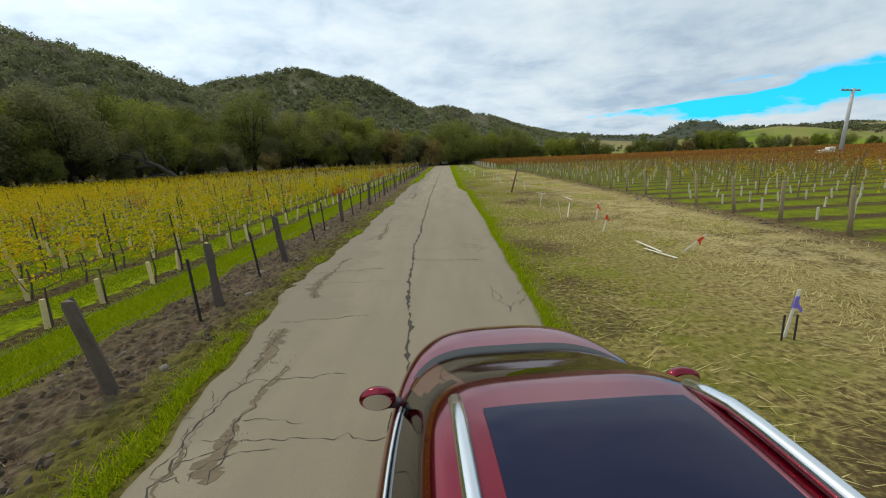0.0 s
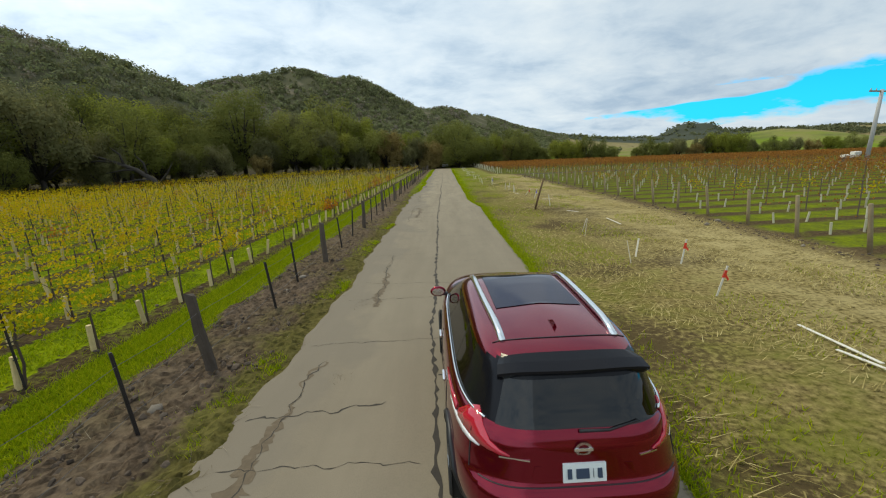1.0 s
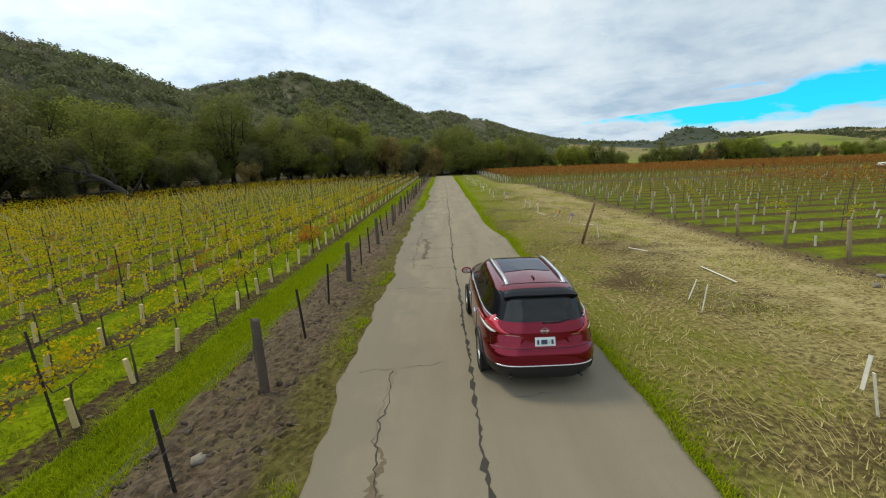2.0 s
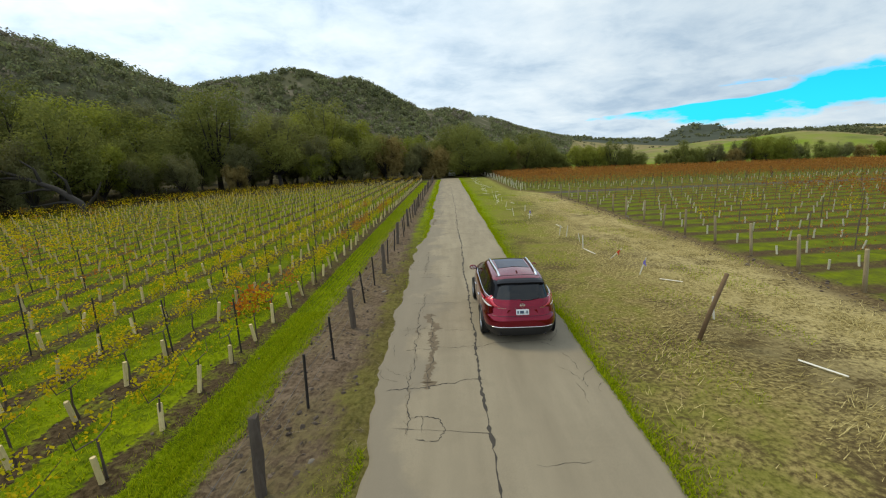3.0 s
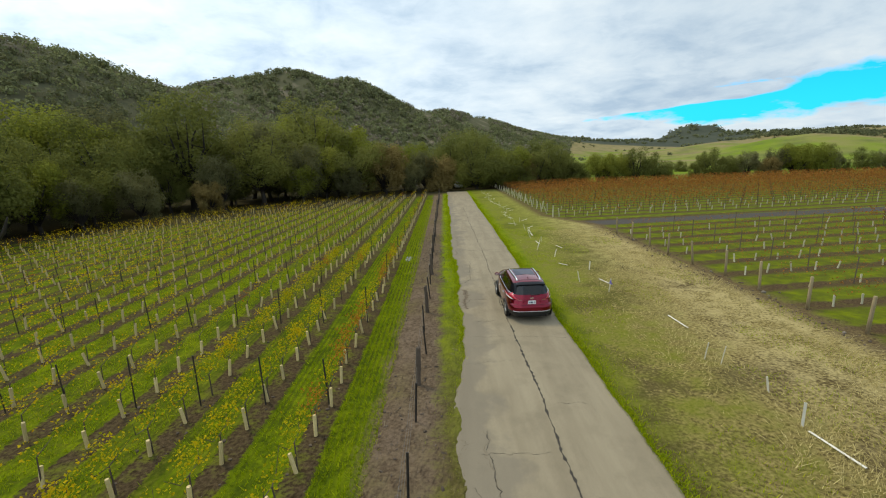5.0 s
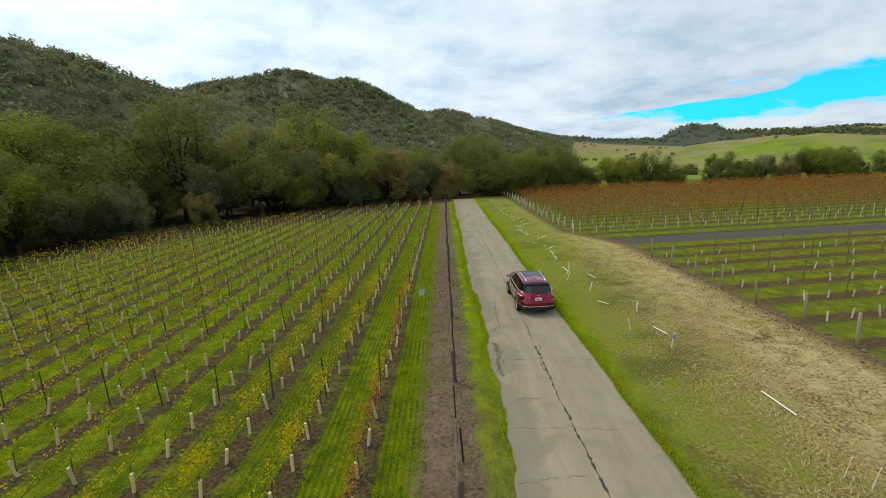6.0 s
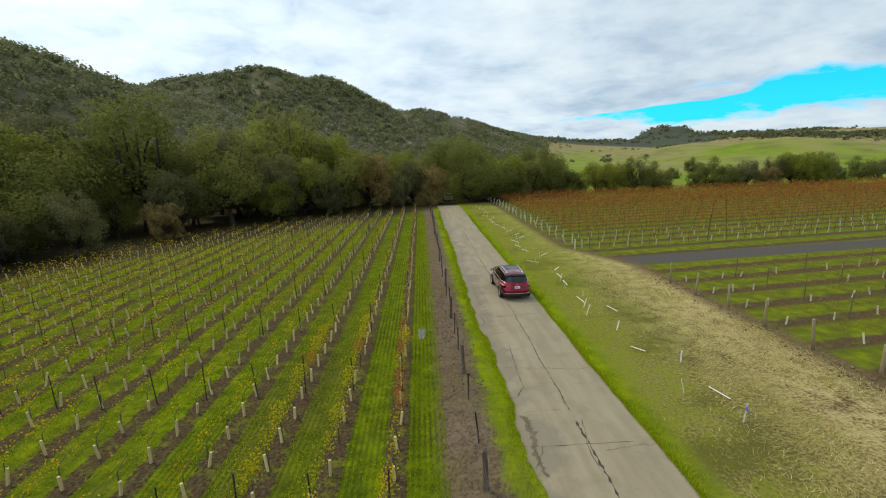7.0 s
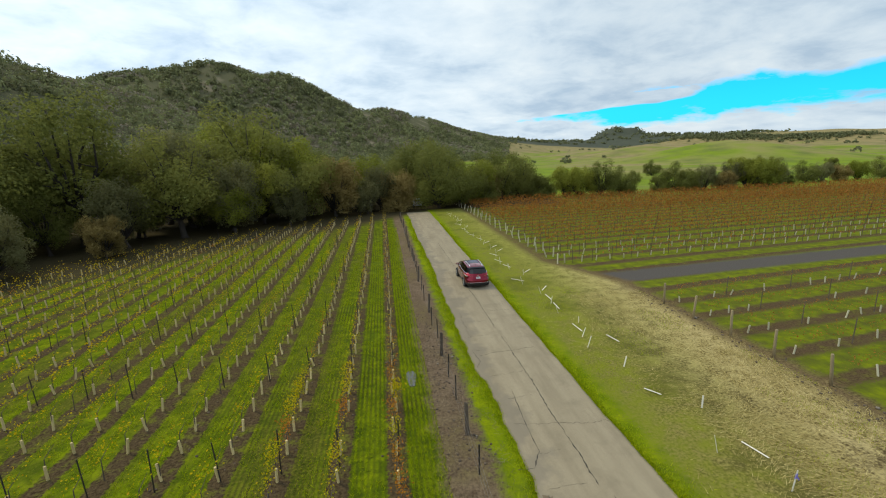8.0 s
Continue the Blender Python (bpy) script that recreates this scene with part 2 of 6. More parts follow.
    col = mix(nt, step(-4.75), left, mix(nt, ramp(nt, mth(nt, "MULTIPLY_ADD", mid, 0.6, mth(nt, "MULTIPLY", fine, 0.4)), [(0.43, 0.0), (0.64, 0.75)]), strip, mix(nt, ramp(nt, big, [(0.42, 0.0), (0.58, 1.0)]), (0.205, 0.150, 0.108), (0.16, 0.130, 0.055))))
    col = mix(nt, step(-2.95, 0.2), col, mix(nt, ramp(nt, mth(nt, "DIVIDE", mth(nt, "ADD", y, mth(nt, "MULTIPLY", wob, 9.0)), 60.0), [(0.72, 0.85), (1.0, 0.05)]), grass, mix(nt, ramp(nt, mth(nt, "MULTIPLY_ADD", mid, 0.5, mth(nt, "MULTIPLY", fine, 0.5)), [(0.45, 0.0), (0.60, 0.6)]), dirt, (0.155, 0.128, 0.048))))
    col = mix(nt, step(2.95, 0.35), col, straw)
    bare = ramp(nt, mth(nt, "DIVIDE", mth(nt, "ADD", edge, 1.2), 1.0), [(0.0, 0.0), (1.0, 0.85)])
    col = mix(nt, mth(nt, "MULTIPLY", bare, ramp(nt, mid, [(0.3, 0.5), (0.5, 1.0)])), col, dirt)
    col = mix(nt, ramp(nt, mth(nt, "DIVIDE", edge, 0.8), [(0.0, 0.0), (1.0, 1.0)]), col, right)
    # rough pasture beyond the vineyards and on the slopes
    dry = mth(nt, "ADD", noise_tex(nt, P, 0.010, 5.0, 0.6), mth(nt, "MULTIPLY_ADD", z, 0.013, -0.05))
    pasture = mix(nt, ramp(nt, dry, [(0.42, 0.0), (0.58, 1.0)]), (0.165, 0.225, 0.020), (0.255, 0.205, 0.100))
    pasture = mix(nt, ramp(nt, noise_tex(nt, P, 0.05, 4.0, 0.6), [(0.45, 0.0), (0.7, 0.7)]), pasture, (0.10, 0.12, 0.04))
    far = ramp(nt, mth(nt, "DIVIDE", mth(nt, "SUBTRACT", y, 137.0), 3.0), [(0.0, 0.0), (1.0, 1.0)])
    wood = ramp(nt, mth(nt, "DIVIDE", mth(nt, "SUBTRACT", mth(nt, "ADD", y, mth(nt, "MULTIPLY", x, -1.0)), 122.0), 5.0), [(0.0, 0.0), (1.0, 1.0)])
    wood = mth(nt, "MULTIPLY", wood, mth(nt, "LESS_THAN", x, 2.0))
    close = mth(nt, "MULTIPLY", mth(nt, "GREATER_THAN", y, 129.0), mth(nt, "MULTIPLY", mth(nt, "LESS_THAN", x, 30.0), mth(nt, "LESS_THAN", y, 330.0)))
    # leaf litter, with the dense shade under the trees darkened into its colour
    shaded_floor_col = mix(nt, mid, (0.034, 0.029, 0.015), (0.072, 0.059, 0.030))
    col = mix(nt, wood, col, shaded_floor_col)
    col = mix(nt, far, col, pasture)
    col = mix(nt, close, col, shaded_floor_col)
    scrub = ramp(nt, mth(nt, "MULTIPLY", mth(nt, "GREATER_THAN", z, 3.0), mth(nt, "LESS_THAN", x, mth(nt, "MULTIPLY_ADD", y, 0.30, -20.0))), [(0.0, 0.0), (1.0, 0.92)])
    col = mix(nt, scrub, col, mix(nt, mth(nt, "MULTIPLY", ramp(nt, noise_tex(nt, P, 0.018, 4.0, 0.6), [(0.57, 0.0), (0.66, 1.0)]), 0.75), (0.088, 0.088, 0.052), (0.235, 0.20, 0.145)))
    # wooded far ridge, its colour blued to carry the haze of distance
    hazed_far_wood = ramp(nt, mth(nt, "DIVIDE", mth(nt, "SUBTRACT", y, 1480.0), 60.0), [(0.0, 0.0), (1.0, 0.9)])
    col = mix(nt, hazed_far_wood, col, mix(nt, noise_tex(nt, P, 0.02, 5.0, 0.6), (0.032, 0.044, 0.042), (0.066, 0.080, 0.062)))
    link(nt, col, b.inputs["Base Color"])
    b.inputs["Roughness"].default_value = 0.95
    b.inputs["Specular IOR Level"].default_value = 0.02
    bn = nt.nodes.new("ShaderNodeBump")
    bn.inputs["Strength"].default_value, bn.inputs["Distance"].default_value = 0.7, 0.06
    link(nt, mth(nt, "ADD", fine, mth(nt, "MULTIPLY", tiny, 0.5)), bn.inputs["Height"])
    link(nt, bn.outputs[0], b.inputs["Normal"])
    return m


def asphalt_material():
    m = bpy.data.materials.new("asphalt")
    m.use_nodes = True
    nt = m.node_tree
    b = nt.nodes["Principled BSDF"]
    tc = nt.nodes.new("ShaderNodeTexCoord")
    P = tc.outputs["Object"]
    mp = nt.nodes.new("ShaderNodeMapping")
    mp.inputs["Scale"].default_value = (1.0, 0.12, 1.0)
    link(nt, P, mp.inputs[0])
    lanes = noise_tex(nt, mp.outputs[0], 1.6, 4.0, 0.6)
    mid = noise_tex(nt, P, 0.9, 6.0, 0.6)
    tiny = noise_tex(nt, P, 90.0, 3.0, 0.7)
    col = mix(nt, ramp(nt, lanes, [(0.32, 0.0), (0.68, 1.0)]), (0.245, 0.200, 0.134), (0.325, 0.270, 0.184))
    col = mix(nt, ramp(nt, mid, [(0.50, 0.0), (0.72, 0.6)]), col, (0.200, 0.164, 0.110))
    col = mix(nt, ramp(nt, tiny, [(0.35, 0.35), (0.55, 0.0)]), col, (0.07, 0.065, 0.055))
    # older, greyer surface along the broken western edge
    sep = nt.nodes.new("ShaderNodeSeparateXYZ")
    link(nt, P, sep.inputs[0])
    old = mth(nt, "ADD", mth(nt, "MULTIPLY", sep.outputs[0], -0.32), mth(nt, "MULTIPLY_ADD", noise_tex(nt, P, 0.55, 5.0, 0.6), 1.5, -0.75))
    col = mix(nt, ramp(nt, old, [(0.36, 0.0), (0.52, 0.6)]), col, (0.170, 0.145, 0.112))
    aged = ramp(nt, mth(nt, "DIVIDE", mth(nt, "ADD", sep.outputs[1], mth(nt, "MULTIPLY", mid, 10.0)), 60.0), [(0.45, 0.55), (0.85, 0.0)])
    col = mix(nt, aged, col, mix(nt, mid, (0.165, 0.138, 0.102), (0.215, 0.180, 0.134)))
    link(nt, col, b.inputs["Base Color"])
    b.inputs["Roughness"].default_value = 0.88
    b.inputs["Specular IOR Level"].default_value = 0.25
    bn = nt.nodes.new("ShaderNodeBump")
    bn.inputs["Strength"].default_value, bn.inputs["Distance"].default_value = 0.25, 0.008
    link(nt, mth(nt, "ADD", tiny, mid), bn.inputs["Height"])
    link(nt, bn.outputs[0], b.inputs["Normal"])
    return m


M_GROUND = ground_material()
M_ASPHALT = asphalt_material()
M_CRACK = material("crack_fill", (0.045, 0.037, 0.029), 0.95, grain=0.6, scale=20)
M_OLDWOOD = material("weathered_wood", (0.095, 0.072, 0.053), 0.9, grain=0.6, scale=14, bump=0.5, by_object=0.5)
M_PALEWOOD = material("pale_wood", (0.31, 0.24, 0.135), 0.85, grain=0.45, scale=12, bump=0.4, by_object=0.3)
M_STEEL = material("dark_steel_stake", (0.035, 0.030, 0.028), 0.6, 0.4, grain=0.5, scale=25)
M_TUBE = material("grow_tube", (0.62, 0.49, 0.235), 0.6, grain=0.35, scale=10, by_object=0.35)
M_TUBEW = material("white_grow_tube", (0.52, 0.48, 0.34), 0.6, grain=0.25, scale=10, by_object=0.25)
M_LATH = material("white_lath", (0.72, 0.68, 0.58), 0.7, grain=0.25, scale=15)
M_RED = material("red_ribbon", (0.70, 0.045, 0.02), 0.5, grain=0.2, scale=20)
M_VIOLET = material("violet_ribbon", (0.20, 0.16, 0.60), 0.5, grain=0.2, scale=20)
M_STONE = material("field_stone", (0.22, 0.185, 0.145), 0.9, grain=0.5, scale=9, bump=0.6, by_object=0.5)
M_CLOD = material("soil_clod", (0.098, 0.071, 0.050), 0.95, grain=0.6, scale=18, bump=0.5, island=0.7)
M_WIRE = material("fence_wire", (0.16, 0.15, 0.145), 0.5, 0.8, grain=0.2)
M_BARK = material("bark", (0.038, 0.031, 0.025), 0.95, grain=0.6, scale=4, bump=0.7)
M_VINEWOOD = material("vine_wood", (0.075, 0.055, 0.042), 0.95, grain=0.5, scale=30)
M_LEAF_OAK = leaf_material("oak_leaves", [(0.0, (0.115, 0.126, 0.032)), (0.5, (0.168, 0.180, 0.044)), (1.0, (0.235, 0.240, 0.062))], 0.8, 0.55)
M_LEAF_WILLOW = leaf_material("willow_leaves", [(0.0, (0.165, 0.185, 0.026)), (0.5, (0.232, 0.250, 0.038)), (1.0, (0.310, 0.315, 0.058))], 0.8, 0.55)
M_LEAF_GREY = leaf_material("grey_olive_leaves", [(0.0, (0.140, 0.138, 0.060)), (0.6, (0.192, 0.188, 0.082)), (1.0, (0.250, 0.242, 0.108))], 0.75, 0.55)
M_LEAF_BROWN = leaf_material("browning_leaves", [(0.0, (0.190, 0.145, 0.050)), (0.5, (0.250, 0.190, 0.065)), (1.0, (0.310, 0.235, 0.085))], 0.5, 0.4)
# grey-green oak leaves; both greens have pale bluish distance haze mixed in
M_LEAF_HILL = leaf_material("hazed_hill_leaves", [(0.0, (0.118, 0.125, 0.062)), (0.6, (0.150, 0.160, 0.076)), (1.0, (0.185, 0.192, 0.090))], 0.0, 0.35)
M_LEAF_HILL_LIGHT = leaf_material("hazed_light_hill_leaves", [(0.0, (0.180, 0.198, 0.090)), (1.0, (0.250, 0.268, 0.125))], 0.0, 0.4)
M_LEAF_HILL_DRY = leaf_material("bare_hill_scrub", [(0.0, (0.185, 0.165, 0.120)), (1.0, (0.280, 0.245, 0.180))], 0.0, 0.3)
M_LEAF_YELLOW = leaf_material("yellow_vine_leaves", [(0.0, (0.19, 0.22, 0.006)), (0.35, (0.42, 0.37, 0.007)), (0.80, (0.66, 0.45, 0.008)), (1.0, (0.45, 0.25, 0.015))], 0.3, 0.45)
M_LEAF_ORANGE = leaf_material("orange_vine_leaves", [(0.0, (0.34, 0.17, 0.02)), (0.6, (0.46, 0.20, 0.02)), (1.0, (0.42, 0.10, 0.02))], 0.3, 0.35)
M_LEAF_RED = leaf_material("red_vine_leaves", [(0.0, (0.24, 0.105, 0.028)), (0.6, (0.35, 0.150, 0.032)), (1.0, (0.47, 0.235, 0.038))], 0.2, 0.4)
M_GRASS = leaf_material("grass_blades", [(0.0, (0.18, 0.245, 0.002)), (0.6, (0.31, 0.385, 0.003)), (1.0, (0.45, 0.45, 0.012))], 0.0, 0.4)
M_TWIG = leaf_material("dead_twigs", [(0.0, (0.07, 0.05, 0.03)), (0.7, (0.15, 0.115, 0.07)), (1.0, (0.30, 0.25, 0.17))], 0.0, 0.0)
M_SOILFILL = material("soil_in_cracks", (0.135, 0.100, 0.062), 0.95, grain=0.6, scale=14, bump=0.6)
M_POST = material("brown_post_wood", (0.15, 0.092, 0.045), 0.9, grain=0.5, scale=14, bump=0.4)
M_STRAW = leaf_material("mown_straw", [(0.0, (0.20, 0.155, 0.048)), (0.6, (0.43, 0.345, 0.130)), (1.0, (0.64, 0.54, 0.25))], 0.0, 0.25)


# ---------- mesh helpers ----------
def mesh_of(name, verts, faces, mat, smooth=False):
    me = bpy.data.meshes.new(name)
    me.from_pydata([tuple(map(float, v)) for v in verts], [], [tuple(map(int, f)) for f in faces])
    me.materials.append(mat)
    if smooth:
        me.polygons.foreach_set("use_smooth", [True] * len(me.polygons))
    me.update()
    return me


def thing(name, label, category, group="", kind="", at=None):
    ob = new(name)
    ob.empty_display_size = 0.2
    tagged(ob, label, category, group, kind)
    if at is not None:
        ob.matrix_basis = at
    return ob


def put(name, me, parent=None, at=None, label=""):
    ob = new(name, me)
    if parent is not None:
        ob.parent = parent
    if at is not None:
        ob.matrix_basis = at
    if label:
        ob["label"] = label
    return ob


def part(name, bm, mat, parent, label="", smooth=False):
    me = bpy.data.meshes.new(name)
    bm.to_mesh(me)
    bm.free()
    me.materials.append(mat)
    if smooth:
        me.polygons.foreach_set("use_smooth", [True] * len(me.polygons))
    return put(name, me, parent, None, label)


class Soup:
    """Gathers loose pieces into one mesh."""

    def __init__(self):
        self.v, self.f, self.n = [], [], 0

    def add(self, verts, faces):
        self.v.append(np.asarray(verts, float))
        self.f.append([tuple(i + self.n for i in f) for f in faces])
        self.n += len(verts)

    def tube(self, points, radii, sides=6, cap=True):
        pts = [Vector(p) for p in points]
        rings, faces = [], []
        for i, p in enumerate(pts):
            d = (pts[min(i + 1, len(pts) - 1)] - pts[max(i - 1, 0)]).normalized()
            u = d.cross(Vector((0.3, 0.2, 1.0)) if abs(d.z) < 0.9 else Vector((1, 0.1, 0))).normalized()
            w = d.cross(u)
            for k in range(sides):
                a = 2 * math.pi * k / sides
                rings.append(p + (u * math.cos(a) + w * math.sin(a)) * radii[i])
        for i in range(len(pts) - 1):
            for k in range(sides):
                a, b = i * sides + k, i * sides + (k + 1) % sides
                faces.append((a, b, b + sides, a + sides))
        if cap:
            faces.append(tuple(range(sides))[::-1])
            faces.append(tuple(range((len(pts) - 1) * sides, len(pts) * sides)))
        self.add(rings, faces)

    def quads(self, centres, size, rng, up=0.0, stretch=1.0, face=None):
        """Small leaves at the centres, turned at random; up leans them to lie level, face gives the way they mostly look."""
        c = np.asarray(centres, float)
        n = len(c)
        a = rng.normal(size=(n, 3))
        a[:, 2] *= 1.0 - up
        a /= np.linalg.norm(a, axis=1)[:, None] + 1e-9
        b = rng.normal(size=(n, 3))
        b[:, 2] *= 1.0 - up
        if face is not None:
            f = np.asarray(face, float)
            f = f / (np.linalg.norm(f, axis=1)[:, None] + 1e-9) + rng.normal(0, 0.38, (n, 3))
            f /= np.linalg.norm(f, axis=1)[:, None] + 1e-9
            a = np.cross(f, a)
            a /= np.linalg.norm(a, axis=1)[:, None] + 1e-9
            b = np.cross(f, a)
        else:
            b = np.cross(a, np.cross(b, a))
        b /= np.linalg.norm(b, axis=1)[:, None] + 1e-9
        s = np.asarray(size, float) * rng.uniform(0.6, 1.3, n)
        a, b = a * (s * 0.5 * stretch)[:, None], b * (s * 0.5)[:, None]
        v = np.stack([c - a * 1.0, c + b * 0.7 - a * 0.15, c + a, c - b * 0.7 - a * 0.15], 1).reshape(-1, 3)
        k = self.n + 4 * np.arange(n)
        self.v.append(v)
        self.f.append([(i, i + 1, i + 2, i + 3) for i in k.tolist()])
        self.n += 4 * n

    def mesh(self, name, mat, smooth=False):
        me = bpy.data.meshes.new(name)
        me.from_pydata(np.concatenate(self.v).tolist(), [], [f for part_ in self.f for f in part_])
        me.materials.append(mat)
        if smooth:
            me.polygons.foreach_set("use_smooth", [True] * len(me.polygons))
        me.update()
        return me


def box(cx, cy, cz, sx, sy, sz, bevel=0.0):
    bm = bmesh.new()
    bmesh.ops.create_cube(bm, size=1.0, matrix=Matrix.Translation((cx, cy, cz)) @ Matrix.Diagonal((sx, sy, sz, 1)))
    if bevel:
        bmesh.ops.bevel(bm, geom=bm.edges[:], offset=bevel, segments=2, profile=0.6, affect="EDGES")
    return bm


# ---------- the land ----------
RIDGES = [  # crest lines: points x, y, height, and the breadth of the slopes
    (150, [(-420, 150, 112), (-330, 270, 107), (-292, 338, 97), (-255, 419, 71), (-235, 470, 51), (-200, 560, 30)]),
    (150, [(-420, 560, 118), (-284, 540, 84), (-250, 560, 108), (-204, 610, 122), (-163, 654, 113), (-141, 680, 122), (-83, 730, 100), (-53, 793, 89), (-5, 855, 95), (78, 981, 90), (187, 1118, 71), (300, 1240, 50)]),
    (420, [(300, 1800, 88), (702, 2013, 62), (1023, 2205, 58), (1261, 2192, 80), (1382, 1872, 70), (1464, 1675, 68), (1440, 1300, 56), (1500, 1000, 45)]),
    (190, [(1235, 2195, 118), (1275, 2190, 118)]),
    (190, [(390, 900, 12), (435, 705, 15), (520, 600, 14), (640, 420, 13), (760, 250, 13)]),
    (75, [(262, 352, 19), (300, 372, 16)]),
    (120, [(880, 1260, 34), (915, 1231, 43), (1000, 1160, 40), (1075, 1090, 34), (1160, 960, 30)]),
    (110, [(330, 560, 17), (400, 640, 20)]),
]


def land_height(x, y):
    """Height of the land in metres: level valley floor, with wooded ridges round it."""
    h = np.zeros_like(x)
    for breadth, line in RIDGES:
        best = np.zeros_like(x)
        for (x0, y0, z0), (x1, y1, z1) in zip(line, line[1:]):
            dx, dy = x1 - x0, y1 - y0
            t = np.clip(((x - x0) * dx + (y - y0) * dy) / (dx * dx + dy * dy), 0, 1)
            d = np.hypot(x - x0 - t * dx, y - y0 - t * dy)
            best = np.maximum(best, (z0 + (z1 - z0) * t) * np.exp(-((d / breadth) ** 1.7)))
        h = np.maximum(h, best) + 0.12 * np.minimum(h, best)
    bumps = np.sin(x * 0.021 + 1.3 * np.sin(y * 0.013)) * np.sin(y * 0.019 + 0.8 * np.sin(x * 0.017))
    h *= 1.0 + 0.05 * bumps
    fade = np.clip((np.hypot(x, y - 60) - 150.0) / 150.0, 0, 1)
    return np.where(h < 4.5, 0, h - 4.5) * fade * fade * (3 - 2 * fade)


def build_ground():
    def axis(near0, near1, far0, far1):
        mid = np.arange(near0, near1 + 1, 12.5)
        lo = near0 - np.geomspace(14, near0 - far0, 14)
        hi = near1 + np.geomspace(14, far1 - near1, 14)
        return np.concatenate([lo[::-1], mid, hi])

    xs, ys = axis(-500, 1700, -4000, 4500), axis(-100, 2400, -4000, 4500)
    gx, gy = np.meshgrid(xs, ys)
    gz = land_height(gx, gy)
    verts = np.stack([gx, gy, gz], -1).reshape(-1, 3)
    nx = len(xs)
    faces = [(j * nx + i, j * nx + i + 1, (j + 1) * nx + i + 1, (j + 1) * nx + i) for j in range(len(ys) - 1) for i in range(nx - 1)]
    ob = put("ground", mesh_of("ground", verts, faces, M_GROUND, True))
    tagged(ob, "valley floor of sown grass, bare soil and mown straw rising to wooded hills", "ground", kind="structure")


build_ground()


def build_soil_strip():
    """Rough, clodded earth under the fence line."""
    rng = np.random.default_rng(3)
    xs, ys = np.arange(-4.75, -2.18, 0.055), np.concatenate([np.arange(1.0, 30, 0.065), np.arange(30, 60, 0.12)])
    gx, gy = np.meshgrid(xs, ys)
    h = np.zeros_like(gx)
    for k in range(22):
        f = rng.uniform(2, 16)
        a = rng.uniform(0, 6.28)
        h += np.sin((gx * math.cos(a) + gy * math.sin(a)) * f + rng.uniform(0, 6)) * 0.35 / f ** 0.7
    h = 0.05 + 0.085 * h + rng.normal(0, 0.020, gx.shape) + 0.12 * np.clip(np.sin(gx * 9 + 2 * np.sin(gy * 1.9)) * np.sin(gy * 5.3 + gx * 4) - 0.6, 0, 1)
    h = 0.05 + (h - 0.05) * (0.4 + 0.6 * np.clip((34 - gy) / 14, 0, 1))
    side = np.clip(np.minimum(gx + 4.75 + 0.2 * np.sin(gy * 1.7), -2.20 - gx + 0.10 * np.sin(gy * 2.3)) / 0.35, 0, 1)
    gz = -0.03 + (np.maximum(h, 0.0) + 0.035) * side
    gx = gx + rng.normal(0, 0.012, gx.shape)
    n = len(xs)
    faces = [(j * n + i, j * n + i + 1, (j + 1) * n + i + 1, (j + 1) * n + i) for j in range(len(ys) - 1) for i in range(n - 1)]
    ob = put("soil_strip", mesh_of("soil_strip", np.stack([gx, gy, gz], -1).reshape(-1, 3), faces, M_GROUND))
    tagged(ob, "strip of rough clodded brown earth under the fence", "soil", kind="structure")


build_soil_strip()


def wave(y, seed, scale=1.0):
    """A smooth wander along y."""
    return sum(math.sin(y * f * scale + seed * k * 1.7) * a for k, (f, a) in enumerate(((0.21, 0.5), (0.57, 0.3), (1.31, 0.22), (3.1, 0.16), (7.3, 0.09)), 1))


def road_left(y):
    ragged = 0.26 if y < 75 else 0.14
    return -2.12 - 0.18 * max(0.0, min(1.0, (30 - y) / 12)) - 0.30 * max(0.0, min(1.0, (y - 23) / 4, (52 - y) / 5)) + 0.45 * max(0.0, min(1.0, (14 - y) / 5)) + ragged * wave(y, 1.0)


def road_right(y):
    return 2.12 + 0.54 * max(0.0, min(1.0, (42 - y) / 5)) + 0.07 * wave(y, 2.0)


def build_road():
    ys = np.arange(-12, 126.1, 0.2)
    verts, faces = [], []
    for y in ys:
        l, r = road_left(y), road_right(y)
        verts += [(l, y, -0.06), (l + 0.02, y, 0.022), (l + 0.12, y, 0.035), (0.0, y, 0.05), (r - 0.12, y, 0.035), (r - 0.02, y, 0.022), (r, y, -0.06)]
    for j in range(len(ys) - 1):
        for i in range(6):
            a = j * 7 + i
            faces.append((a, a + 1, a + 8, a + 7))
    ob = put("road", mesh_of("road", verts, faces, M_ASPHALT, True))
    tagged(ob, "worn single-lane asphalt road with cracks and crumbling edges", "road", kind="structure")
    return ob


road = build_road()


def road_z(x, y):
    l, r = road_left(y), road_right(y)
    if x < 0:
        return 0.05 - 0.015 * min(1.0, x / (l + 0.12))
    return 0.05 - 0.015 * min(1.0, x / (r - 0.12))


def ribbon(points, widths, lift=0.004, rag=None):
    """A flat jagged strip along the points, lying on the road."""
    verts, faces = [], []
    for i, (x, y) in enumerate(points):
        x0, y0 = points[max(i - 1, 0)]
        x1, y1 = points[min(i + 1, len(points) - 1)]
        dx, dy = x1 - x0, y1 - y0
        n = math.hypot(dx, dy) or 1
        for s in (-1, 1):
            half = widths[i] / 2 * (1.0 if rag is None else rag.uniform(0.25, 1.5))
            px, py = x - dy / n * half * s, y + dx / n * half * s
            verts.append((px, py, road_z(px, py) + lift))
    for i in range(len(points) - 1):
        faces.append((2 * i, 2 * i + 2, 2 * i + 3, 2 * i + 1))
    return verts, faces


